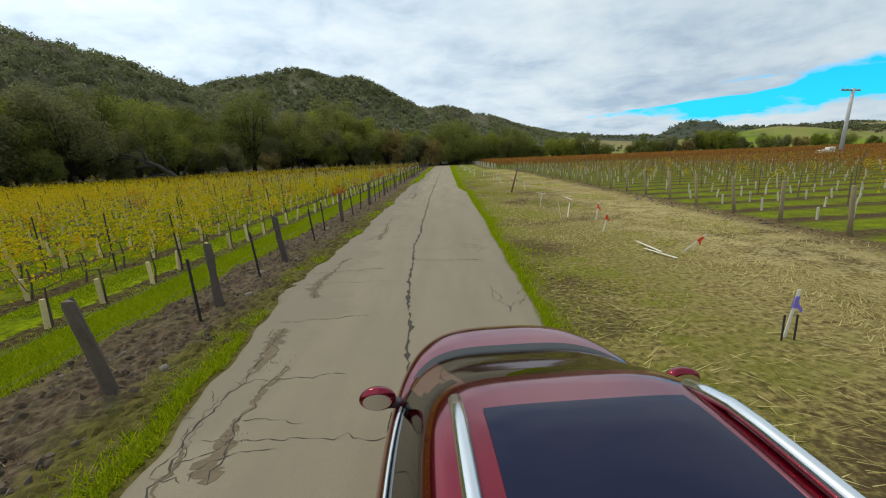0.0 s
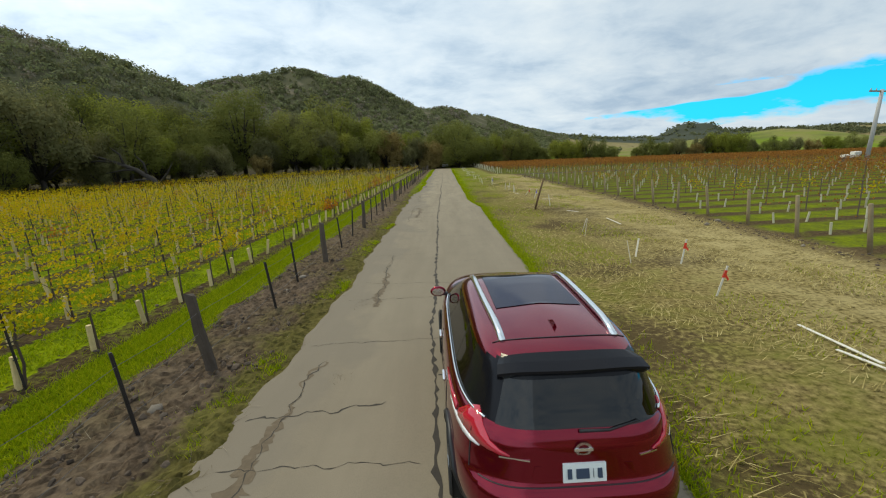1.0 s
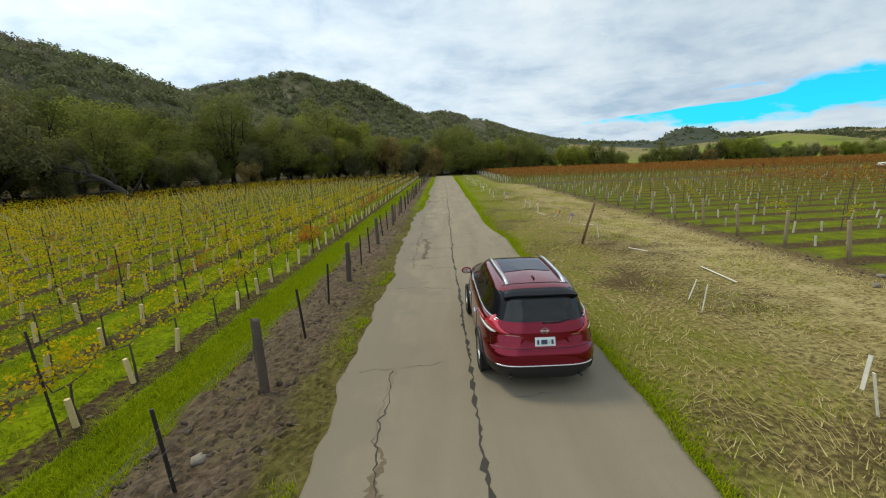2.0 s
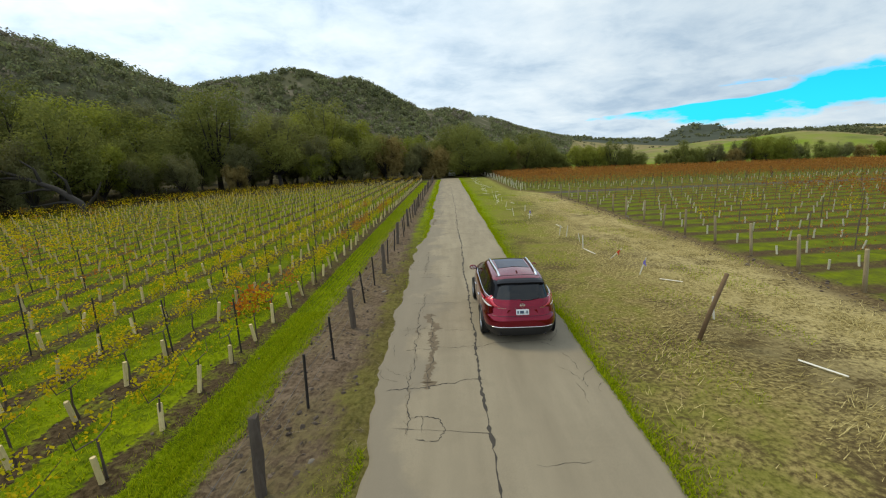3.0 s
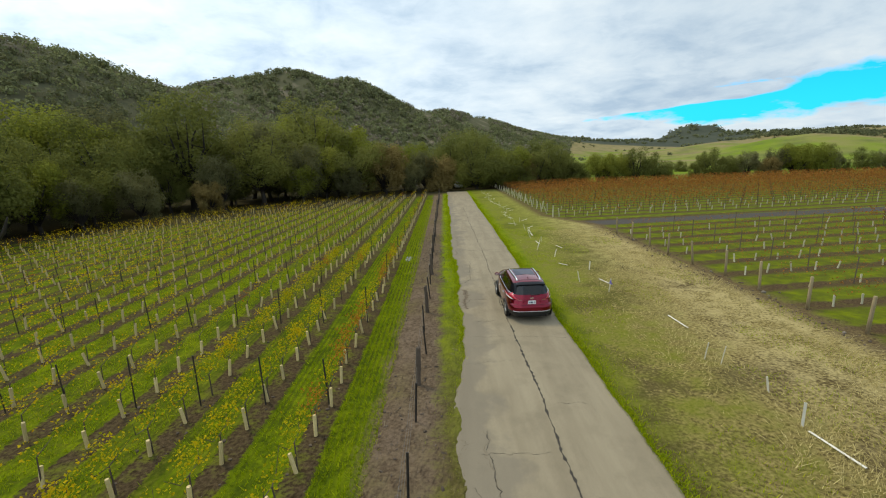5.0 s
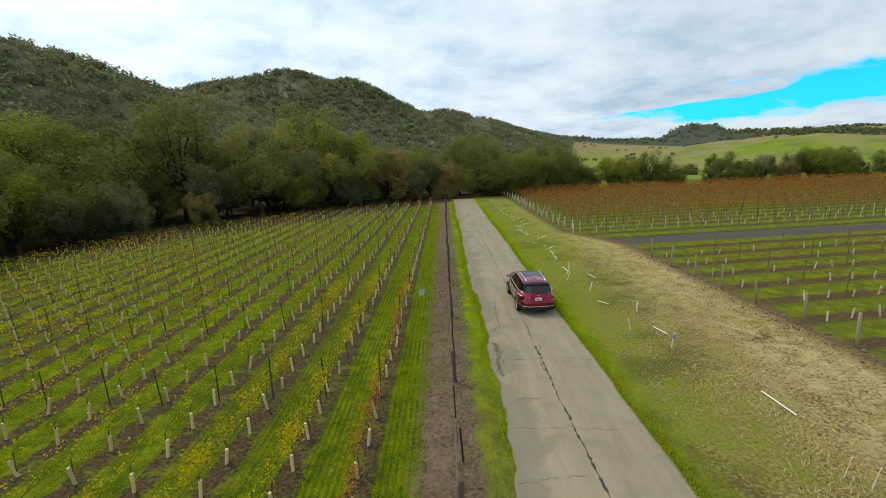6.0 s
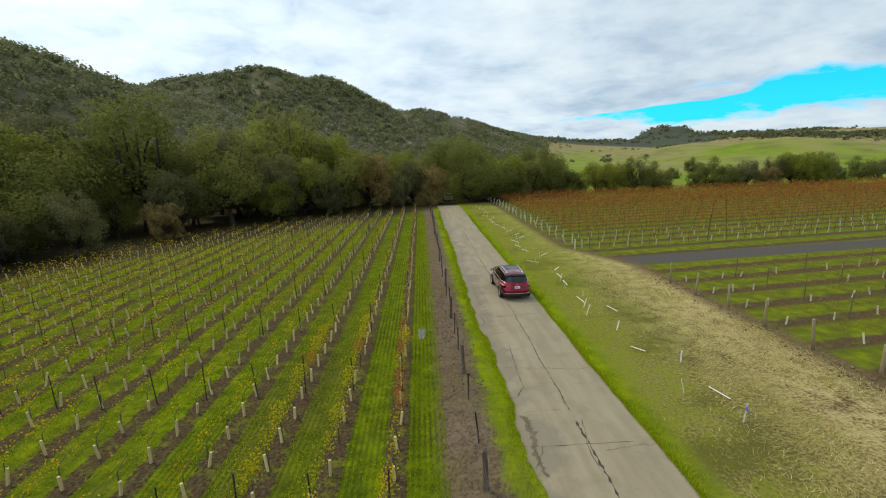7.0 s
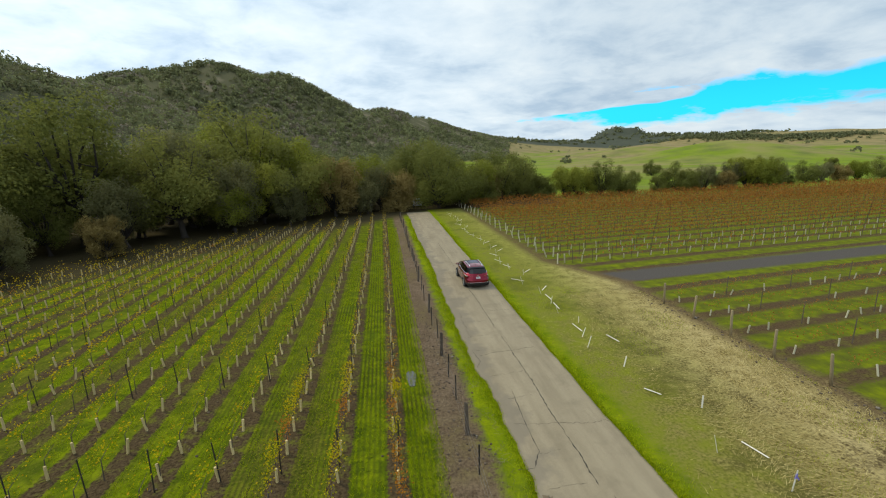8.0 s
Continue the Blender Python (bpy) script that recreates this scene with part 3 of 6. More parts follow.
def build_cracks():
    rng = random.Random(5)

    def crack(points, width, mat=M_CRACK):
        jag = []
        for (x0, y0), (x1, y1) in zip(points, points[1:]):
            for f in (0.0, 0.5):
                jag.append((x0 + (x1 - x0) * f + rng.gauss(0, 0.014), y0 + (y1 - y0) * f + rng.gauss(0, 0.014)))
        points = jag + [points[-1]]
        ws = [width * (0.15 + 1.1 * rng.random() ** 1.5) for _ in points]
        ws[0] = ws[-1] = width * 0.1
        v, f = ribbon(points, ws)
        put("crack", mesh_of("crack", v, f, mat), road)

    # the long seam down the middle
    for a, b in ((-8, 12), (12.1, 27), (26.5, 45), (45, 58), (58.6, 70), (71, 84), (86, 97)):
        n = max(4, int((b - a) / 0.22))
        pts = [(0.0 + 0.10 * wave(y, 4.0, 0.5) + 0.03 * wave(y, 6.0, 2.2) + 0.055 * max(0.0, min(9.0, 18.0 - y)), y) for y in np.linspace(a, b, n)]
        crack(pts, 0.085 if b < 60 else 0.05)
    # cracks across the western lane and some across the whole road
    y = 7.0
    while y < 84:
        y += rng.uniform(0.9, 2.6)
        whole = rng.random() < 0.22
        x0 = road_left(y) + rng.uniform(0.0, 0.6)
        x1 = rng.uniform(-0.6, 0.05) if not whole else rng.uniform(1.0, 2.0)
        if rng.random() < 0.18:
            x0, x1 = rng.uniform(0.1, 0.6), rng.uniform(1.2, 2.1)
        n = max(5, int((x1 - x0) / 0.12))
        ph = rng.uniform(0, 9)
        crack([(x, y + 0.10 * wave(x * 3, ph) + rng.uniform(-0.05, 0.05) + 0.12 * (x - x0) * math.sin(ph)) for x in np.linspace(x0, x1, n)], rng.choice((0.012, 0.015, 0.02, 0.034)))
    # slabs broken out of the western lane
    slabs = (([(-2.24, 56.88), (-1.53, 56.81), (-0.06, 56.8), (1.96, 56.74)], 0.030), ([(-1.53, 56.81), (-1.61, 56.5), (-2.11, 55.65)], 0.05), ([(0.27, 58.15), (-0.06, 56.8), (-0.22, 54.6)], 0.024),
             ([(-1.05, 64.4), (-1.23, 62.0), (-1.27, 60.4), (-1.74, 59.63), (-2.49, 59.7)], 0.040), ([(-1.37, 68.4), (-1.96, 68.56), (-1.8, 67.24), (-2.2, 66.4)], 0.035),
             ([(-1.55, 32.0), (-1.3, 32.05), (-0.95, 31.95), (-0.85, 31.6), (-1.0, 31.3), (-1.5, 31.4)], 0.025), ([(-1.3, 32.05), (-1.25, 31.35)], 0.02), ([(-1.8, 31.7), (-0.1, 31.5), (0.0, 31.2)], 0.018))
    for pts, width in slabs:
        crack([(x0 + (x1 - x0) * f, y0 + (y1 - y0) * f) for (x0, y0), (x1, y1) in zip(pts, pts[1:]) for f in (0.0, 0.25, 0.5, 0.75)], width)
    # broken pieces along the western edge
    for y0, y1, off in ((7.2, 11.5, 0.55), (8, 10.2, 0.95), (13.0, 16.5, 0.5), (19, 24, 0.7), (31.5, 39.5, 0.55), (33, 37.5, 0.95), (42.5, 46.5, 0.55), (55.5, 58.5, 0.4), (70, 74, 0.5)):
        n = int((y1 - y0) / 0.15)
        crack([(road_left(y) * 0.15 - 2.1 * 0.85 + off + 0.16 * wave(y, off * 9) + rng.uniform(-0.05, 0.05), y) for y in np.linspace(y0, y1, n)], 0.024)
        pts, ws, side = [], [], 0.0
        for y in np.arange(y0, y1, 0.045):
            side = 0.8 * side + rng.uniform(-0.05, 0.05)
            pts.append((road_left(y) * 0.15 - 2.1 * 0.85 + off + 0.16 * wave(y, off * 9) + side, y))
            ws.append(max(0.008, 0.02 + 0.34 * wave(y * 0.8, off * 5) * rng.uniform(0.5, 1.2)))
        ws[0] = ws[-1] = 0.006
        v, f = ribbon(pts, ws, 0.003, rng)
        put("soil_patch", mesh_of("soil_patch", v, f, M_SOILFILL), road)
    # alligator cracking along the western edge
    for k in range(24):
        y0 = rng.choice((7.5, 8.5, 9.5, 10.5, 34.0, 36.0, 43.5)) + rng.uniform(-0.8, 0.8)
        x0 = road_left(y0) + rng.uniform(0.1, 0.9)
        ang, pts = rng.choice((0.1, 1.5, 2.0, 3.0)) + rng.uniform(-0.4, 0.4), [(x0, y0)]
        for _ in range(rng.randint(4, 8)):
            ang += rng.uniform(-0.45, 0.45)
            px, py = pts[-1][0] + 0.12 * math.cos(ang), pts[-1][1] + 0.12 * math.sin(ang)
            if px > road_left(py) + 0.05:
                pts.append((px, py))
        if len(pts) > 3:
            crack(pts, 0.012)
    # fine crazing near the eastern edge
    for k in range(26):
        y0 = rng.choice((9.0, 12.0, 16.0, 17.5, 29.0, 33.0, 36.0)) + rng.uniform(-1.2, 1.2)
        x0 = road_right(y0) - rng.uniform(0.15, 0.8)
        ang, pts = rng.uniform(0.9, 2.2), [(x0, y0)]
        for _ in range(rng.randint(4, 9)):
            ang += rng.uniform(-0.5, 0.5)
            px, py = pts[-1][0] + 0.13 * math.cos(ang), pts[-1][1] + 0.13 * math.sin(ang)
            if px < road_right(py) - 0.05:
                pts.append((px, py))
        if len(pts) > 3:
            crack(pts, 0.014)


build_cracks()


# ---------- the car ----------
M_PAINT = material("dark_red_metallic_paint", (0.215, 0.0012, 0.018), 0.15, 0.85, grain=0.06, scale=3, bump=0.0, coat=0.6)
M_TRIM = material("black_plastic", (0.014, 0.014, 0.016), 0.45, grain=0.2, scale=40, bump=0.05)
M_GLOSSBLACK = material("gloss_black", (0.008, 0.008, 0.011), 0.16, grain=0.1, scale=4, bump=0.0)
M_ROOFPANEL = material("dark_roof_glass", (0.010, 0.011, 0.034), 0.05, grain=0.1, scale=4, bump=0.0)
M_ROOFPANEL.node_tree.nodes["Principled BSDF"].inputs["Specular IOR Level"].default_value = 0.16
M_GLOSSBLACK.node_tree.nodes["Principled BSDF"].inputs["Specular IOR Level"].default_value = 0.2
M_CHROME = material("satin_chrome", (0.78, 0.79, 0.80), 0.22, 1.0, grain=0.05, scale=10, bump=0.0)
M_RUBBER = material("tyre_rubber", (0.018, 0.018, 0.018), 0.85, grain=0.3, scale=30)
M_ALLOY = material("alloy_wheel", (0.52, 0.53, 0.55), 0.3, 0.9, grain=0.1, scale=10, bump=0.0)
M_REDLENS = material("red_lamp_lens", (0.50, 0.012, 0.035), 0.12, grain=0.15, scale=20, bump=0.0, coat=1.0)
M_CLEARLENS = material("clear_lamp_lens", (0.85, 0.82, 0.82), 0.12, grain=0.15, scale=25, bump=0.0, coat=1.0)
M_PLATE = material("number_plate_white", (0.72, 0.76, 0.75), 0.4, grain=0.08, scale=30, bump=0.0)
M_INK = material("plate_ink", (0.03, 0.05, 0.09), 0.5, grain=0.1, bump=0.0)
M_SEAT = material("beige_seat", (0.20, 0.17, 0.13), 0.8, grain=0.3, scale=20)


def glass_material(name, tint, gloss):
    m = bpy.data.materials.new(name)
    m.use_nodes = True
    nt = m.node_tree
    nt.nodes.remove(nt.nodes["Principled BSDF"])
    tr = nt.nodes.new("ShaderNodeBsdfTransparent")
    tr.inputs[0].default_value = (*tint, 1)
    gl = nt.nodes.new("ShaderNodeBsdfGlossy")
    gl.inputs["Roughness"].default_value = 0.03
    fr = nt.nodes.new("ShaderNodeFresnel")
    fr.inputs[0].default_value = 1.5
    mx = nt.nodes.new("ShaderNodeMixShader")
    link(nt, mth(nt, "MULTIPLY_ADD", fr.outputs[0], 1.0, gloss, True), mx.inputs[0])
    link(nt, tr.outputs[0], mx.inputs[1])
    link(nt, gl.outputs[0], mx.inputs[2])
    link(nt, mx.outputs[0], nt.nodes["Material Output"].inputs[0])
    return m


M_PRIVACY = glass_material("privacy_glass", (0.03, 0.03, 0.035), 0.02)
M_ROOFGLASS = glass_material("roof_glass", (0.02, 0.02, 0.03), 0.05)
M_CLEARGLASS = glass_material("clear_glass", (0.20, 0.23, 0.20), 0.02)

# level outlines of the body from sill to roof: height, half width, tail, nose, roundness of tail and of nose
HULL = [
    (0.24, 0.84, -2.25, 2.28, 4.6, 3.2),
    (0.31, 0.90, -2.30, 2.36, 4.8, 3.2),
    (0.44, 0.940, -2.335, 2.43, 5.0, 3.0),
    (0.56, 0.955, -2.345, 2.45, 5.0, 3.0),
    (0.66, 0.958, -2.345, 2.44, 4.8, 3.0),
    (0.73, 0.957, -2.325, 2.42, 4.6, 3.0),
    (0.77, 0.955, -2.285, 2.40, 4.4, 3.0),
    (0.88, 0.950, -2.260, 2.41, 4.2, 3.0),
    (0.96, 0.945, -2.245, 2.40, 4.0, 3.0),
    (1.04, 0.935, -2.230, 2.34, 4.0, 3.2),
    (1.095, 0.915, -2.212, 2.20, 4.0, 3.4),
    (1.13, 0.890, -2.192, 1.96, 4.0, 3.8),
    (1.150, 0.868, -2.175, 1.74, 4.0, 3.9),
    (1.160, 0.862, -2.168, 1.62, 4.0, 4.0),
    (1.21, 0.835, -2.140, 1.48, 4.2, 4.2),
    (1.32, 0.785, -2.095, 1.18, 4.4, 4.4),
    (1.44, 0.735, -2.035, 0.90, 4.6, 4.6),
    (1.52, 0.700, -1.990, 0.72, 4.6, 4.6),
    (1.565, 0.675, -1.950, 0.60, 4.6, 4.6),
    (1.600, 0.645, -1.890, 0.48, 4.6, 4.6),
    (1.628, 0.60, -1.78, 0.32, 4.4, 4.4),
    (1.652, 0.52, -1.58, 0.20, 4.2, 4.2),
    (1.672, 0.40, -1.28, 0.04, 4.0, 4.0),
    (1.684, 0.24, -0.95, -0.25, 3.6, 3.6),
]
AROUND = 192


def hull_ring(row):
    z, w, tail, nose, nt_, nn = row
    mid = -0.4
    pts = []
    for k in range(AROUND):
        a = 2 * math.pi * k / AROUND
        c, s = math.cos(a), math.sin(a)
        n = nn if s > 0 else nt_
        # even spacing along a rounded box
        r = (abs(c) ** n + abs(s) ** n) ** (-1 / n)
        y = mid + (r * s) * ((nose - mid) if s > 0 else (mid - tail))
        crown = 0.0
        if z > 1.1 and s < 0:
            crown = 0.02 * (1 - (r * c) ** 2) * (-s)
        pts.append(Vector((w * r * c, y, z + crown)))
    return pts


def car_side(a0, a1):
    return [k % AROUND for k in range(a0, a1 + 1)]


def build_car():
    car = thing("car", "dark red metallic crossover car driving on the road", "car")
    rows = []
    for r0, r1 in zip(HULL, HULL[1:]):
        rows.append(r0)
        rows.append(tuple((p + q) / 2 for p, q in zip(r0, r1)))
    rows.append(HULL[-1])
    rings = [hull_ring(r) for r in rows]
    zrow = [r[0] for r in rows]
    top = Vector((0, -0.6, 1.69))

    def idx(z):
        return min(range(len(zrow)), key=lambda i: abs(zrow[i] - z))

    i0, i1 = idx(1.160), idx(1.565)
    taken = {}

    def claim(name, k, i):
        taken[(i, k % AROUND)] = name

    def angle_at(y, side, z=1.3):
        ring = rings[idx(z)]
        want = range(-AROUND // 4 + 1, AROUND // 4) if side > 0 else range(AROUND // 4 + 1, 3 * AROUND // 4)
        return min(want, key=lambda k: abs(ring[k % AROUND].y - y))

    # windscreen and back window: the middle of the front and of the tail
    q = AROUND // 4
    for i in range(i0, i1):
        for k in range(q - 19, q + 19):
            claim("windscreen", k, i)
    for i in range(idx(1.155), idx(1.50)):
        for k in range(3 * q - 20, 3 * q + 20):
            claim("back_window", k, i)
    spans = (("front_door_window", 0.02, 0.84), ("rear_door_window", -0.98, -0.03), ("quarter_window", -1.52, -1.05))
    for side in (1, -1):
        for name, y0, y1 in spans:
            ka, kb = sorted((angle_at(y0, side), angle_at(y1, side)))
            for i in range(i0, i1 - 1):
                for k in range(ka, kb):
                    claim(name + ("_e" if side > 0 else "_w"), k, i)
    groups = {}
    for i in range(len(rings) - 1):
        for k in range(AROUND):
            z = (zrow[i] + zrow[i + 1]) / 2
            name = taken.get((i, k))
            if name is None:
                y = rings[i][k].y
                if z < 0.50 and not (y > 1.9 and z > 0.4):
                    name = "sill" if abs(y) < 1.95 else ("rear_bumper_valance" if y < 0 else "front_valance")
                elif i0 <= i < i1 and (k in range(3 * q - 26, 3 * q + 26)):
                    name = "back_window_surround"
                elif y < -1.75 and 1.565 <= z < 1.60 and k in range(3 * q - 24, 3 * q + 24):
                    name = "back_window_surround"
                elif y > 1.35 and 1.150 < z < 1.160:
                    name = "cowl"
                elif y < -2.15 and z < 0.76:
                    name = "rear_bumper"
                elif z > 1.625 and y > -1.0:
                    name = "body"
                elif i0 <= i < i1 - 1 and abs(rings[i][k].x) > 0.5 and -2.0 < y < 0.8:
                    name = "window_pillar" + str(sum(y < edge for edge in (0.43, -0.5, -1.28))) + ("_e" if rings[i][k].x > 0 else "_w")
                else:
                    name = "body"
            groups.setdefault(name, []).append((i, k))
    mats = {"windscreen": M_CLEARGLASS, "back_window": M_PRIVACY, "sill": M_TRIM, "rear_bumper_valance": M_TRIM, "front_valance": M_TRIM, "cowl": M_TRIM,
            "back_window_surround": M_GLOSSBLACK, "rear_bumper": M_PAINT, "body": M_PAINT, "window_pillar": M_GLOSSBLACK}
    made = {}
    for name, cells in groups.items():
        plain = name[:-2].rstrip("0123") if name.endswith(("_e", "_w")) else name
        mat = mats.get(plain, M_CLEARGLASS if plain.startswith("front_door") else M_PRIVACY)
        bm = bmesh.new()
        seen = {}

        def vert(i, k):
            if (i, k) not in seen:
                seen[(i, k)] = bm.verts.new(rings[i][k])
            return seen[(i, k)]

        for i, k in cells:
            bm.faces.new((vert(i, k), vert(i, (k + 1) % AROUND), vert(i + 1, (k + 1) % AROUND), vert(i + 1, k)))
        if name == "body":
            last = len(rings) - 1
            tip = bm.verts.new(top)
            for k in range(AROUND):
                bm.faces.new((vert(last, k), vert(last, (k + 1) % AROUND), tip))
        made[name] = part(plain, bm, mat, car, "", True)
    # underside and cabin floor
    bm = bmesh.new()
    bm.faces.new([bm.verts.new(p + Vector((0, 0, 0.01))) for p in rings[0]][::-1])
    part("underbody", bm, M_TRIM, car)
    bm = box(0, -0.4, 0.62, 1.5, 3.2, 0.06)
    part("cabin_floor", bm, M_TRIM, car)
    for sx in (-0.38, 0.38):
        for sy in (0.15, -0.85):
            bm = box(sx, sy, 0.80, 0.5, 0.5, 0.16, 0.05)
            part("seat_cushion", bm, M_SEAT, car)
            bm = box(sx, sy - 0.28, 1.08, 0.46, 0.14, 0.56, 0.05)
            part("seat_back", bm, M_SEAT, car)
            bm = box(sx, sy - 0.30, 1.42, 0.24, 0.08, 0.15, 0.03)
            part("headrest", bm, M_SEAT, car)
    part("dashboard", box(0, 0.95, 0.98, 1.4, 0.5, 0.14, 0.05), M_TRIM, car)

    skin = [(i * AROUND + k, i * AROUND + (k + 1) % AROUND, (i + 1) * AROUND + (k + 1) % AROUND, (i + 1) * AROUND + k) for i in range(i0, len(rings) - 1) for k in range(AROUND)]
    skin.append(tuple(range((len(rings) - 1) * AROUND, len(rings) * AROUND)))
    tree = BVHTree.FromPolygons([p for r in rings for p in r], skin)

    def roof_z(x, y):
        """Height of the roof skin."""
        hit = tree.ray_cast(Vector((x, y, 3.0)), Vector((0, 0, -1)))[0]
        return hit.z if hit else 1.5

    # dark glass roof panel, let into the skin
    def draped(name, x0, x1, y0, y1, mat, lift, nx=8, ny=14, corner=0.0):
        verts, faces = [], []
        for j in range(ny + 1):
            for i in range(nx + 1):
                u, v = i / nx, j / ny
                y = y0 + (y1 - y0) * v
                x = x0 + (x1 - x0) * u
                x *= 1 - corner * abs(2 * v - 1) ** 6
                verts.append((x, y, 0.5 * (roof_z(x, y) + roof_z(-x, y)) + lift))
        for j in range(ny):
            for i in range(nx):
                a = j * (nx + 1) + i
                faces.append((a, a + 1, a + nx + 2, a + nx + 1))
        return put(name, mesh_of(name, verts, faces, mat, True), car)

    draped("roof_glass", -0.425, 0.425, -0.95, 0.24, M_ROOFPANEL, 0.007, 16, 30)
    part("roof_glass_blind", box(0, -0.30, 1.55, 0.8, 0.8, 0.01), M_TRIM, car)
    # roof rails
    for s in (-1, 1):
        sp = Soup()
        pts = []
        for t in np.linspace(0, 1, 15):
            y = -1.60 + 1.98 * t
            x = s * (0.475 + 0.055 * math.sin(0.5 * math.pi * min(1, t * 1.2)))
            lift = 0.045 * min(1, min(t, 1 - t) * 9) - 0.008
            pts.append((x, y, roof_z(x, y) + lift))
        sp.tube(pts, [0.032] * 15, 8)
        put("roof_rail", sp.mesh("roof_rail", M_CHROME, True), car, None, "satin chrome roof rail")
    # joint between roof and tailgate, and the thin black spoiler over the back window
    sp = Soup()
    sp.tube([(x, -1.64 + 0.05 * (x / 0.55) ** 2, roof_z(x, -1.64 + 0.05 * (x / 0.55) ** 2) + 0.003) for x in np.linspace(-0.56, 0.56, 25)], [0.005] * 25, 6)
    put("roof_joint", sp.mesh("roof_joint", M_TRIM, True), car)
    verts, faces = [], []
    for i in range(25):
        u = -1 + i / 12
        x = 0.585 * u
        bow = 0.06 * u * u
        drop = 0.035 * u ** 4
        front = roof_z(x * 0.9, -1.84 + bow * 0.5) + 0.006
        for sx, y, z in ((0.93, -1.84 + bow * 0.5, front), (0.97, -1.95 + bow, 1.612 - drop), (1.0, -2.045 + bow, 1.580 - drop), (1.0, -2.045 + bow, 1.560 - drop), (0.98, -1.985 + bow, 1.500 - drop), (0.95, -1.86 + bow * 0.5, 1.50 - drop)):
            verts.append((x * sx, y, z))
    for i in range(24):
        for j in range(6):
            a, b = i * 6 + j, i * 6 + (j + 1) % 6
            faces.append((a, b, b + 6, a + 6))
    faces += [tuple(range(6)), tuple(range(24 * 6, 25 * 6))[::-1]]
    put("spoiler", mesh_of("spoiler", verts, faces, M_GLOSSBLACK), car, None, "gloss black roof spoiler")
    # shark-fin aerial
    bm = bmesh.new()
    fin = [bm.verts.new(p) for p in ((0.035, -1.47, 1.64), (-0.035, -1.47, 1.64), (-0.03, -1.27, 1.665), (0.03, -1.27, 1.665), (0, -1.49, 1.725), (0, -1.42, 1.73))]
    for f in ((0, 3, 2, 1), (0, 1, 4), (1, 2, 5, 4), (0, 4, 5, 3), (2, 3, 5)):
        bm.faces.new([fin[i] for i in f])
    part("roof_aerial", bm, M_PAINT, car)

    def tail(x, z):
        """The tail's surface at a height and a distance from the middle."""
        ring = min(rings, key=lambda r: abs(r[3 * q].z - z))
        return min((p for p in ring if p.y < -0.4), key=lambda p: abs(p.x - x) + (0 if p.y < -1.2 else 5))

    def panel(name, outline, mat, lift=0.012, label=""):
        """A plate on the tail, from its outline in x and z, standing a little proud."""
        pts = [tail(x, z) for x, z in outline]
        outer = []
        for p, (x, z) in zip(pts, outline):
            out = Vector((p.x * 0.55, p.y + 1.2, 0)).normalized()
            outer.append(Vector((p.x, p.y, z)) + out * lift)
        verts = outer + [p - Vector((p.x * 0.03, -0.03, 0)) for p in outer]
        n = len(outline)
        faces = [tuple(range(n))] + [(i, i + n, (i + 1) % n + n, (i + 1) % n) for i in range(n)]
        bm = bmesh.new()
        vs = [bm.verts.new(v) for v in verts]
        for f in faces:
            bm.faces.new([vs[i] for i in f])
        bmesh.ops.triangulate(bm, faces=bm.faces[:])
        return part(name, bm, mat, car, label)

    # boomerang tail lamps, wrapped round the corners: a red fin beside the window and a clear strip along the flank
    def on_skin(k, z):
        j = max(n for n in range(len(rings) - 1) if zrow[n] <= z)
        f = (z - zrow[j]) / (zrow[j + 1] - zrow[j])
        p = rings[j][k % AROUND].lerp(rings[j + 1][k % AROUND], f)
        out = Vector((p.x * 0.6, p.y + 1.2, 0.1)).normalized()
        return Vector((p.x, p.y, z)) + out * 0.014

    lamps = (("tail_lamp_fin", M_REDLENS, "red fin of the tail lamp", ((16, 0.985, 0.995), (18, 0.985, 1.02), (20, 0.99, 1.06), (22, 0.995, 1.13), (24, 1.005, 1.22), (26, 1.015, 1.17), (28, 1.022, 1.08))),
             ("tail_lamp_lens", M_CLEARLENS, "clear lower lens of the tail lamp", ((22, 0.975, 0.985), (24, 0.960, 1.00), (26, 0.962, 1.012), (28, 0.975, 1.02), (30, 0.995, 1.028), (32, 1.018, 1.034))),
             ("tail_lamp_lens", M_REDLENS, "red upper lens of the tail lamp", ((29, 1.03, 1.085), (32, 1.045, 1.085), (35, 1.06, 1.085), (38, 1.075, 1.085))))
    for s in (-1, 1):
        for name, mat, label, spans_ in lamps:
            verts, faces = [], []
            for off, lo, hi in spans_:
                for f in (0.0, 0.5, 1.0):
                    verts.append(on_skin(3 * q + s * off, lo + (hi - lo) * f))
            for j in range(len(spans_) - 1):
                for f in (0, 1):
                    face = (3 * j + f, 3 * j + 3 + f, 3 * j + 4 + f, 3 * j + 1 + f)
                    faces.append(face if s > 0 else face[::-1])
            ob = put(name, mesh_of(name, verts, faces, mat, True), car, None, label)
            ob.modifiers.new("thick", "SOLIDIFY").thickness = 0.014
    # chrome strip along the bumper
    sp = Soup()
    ring = rings[idx(0.50)]
    pts = [ring[k % AROUND] + Vector((0, -0.008, 0)) for k in range(3 * q - 22, 3 * q + 23)]
    sp.tube(pts, [0.012] * len(pts), 6)
    put("bumper_strip", sp.mesh("bumper_strip", M_CHROME, True), car, None, "bright strip along the rear bumper")
    # number plate with plain bars, and the recess around it
    panel("plate_recess", [(-0.40, 0.80), (0.40, 0.80), (0.36, 0.925), (-0.36, 0.925)], M_PAINT, 0.004)
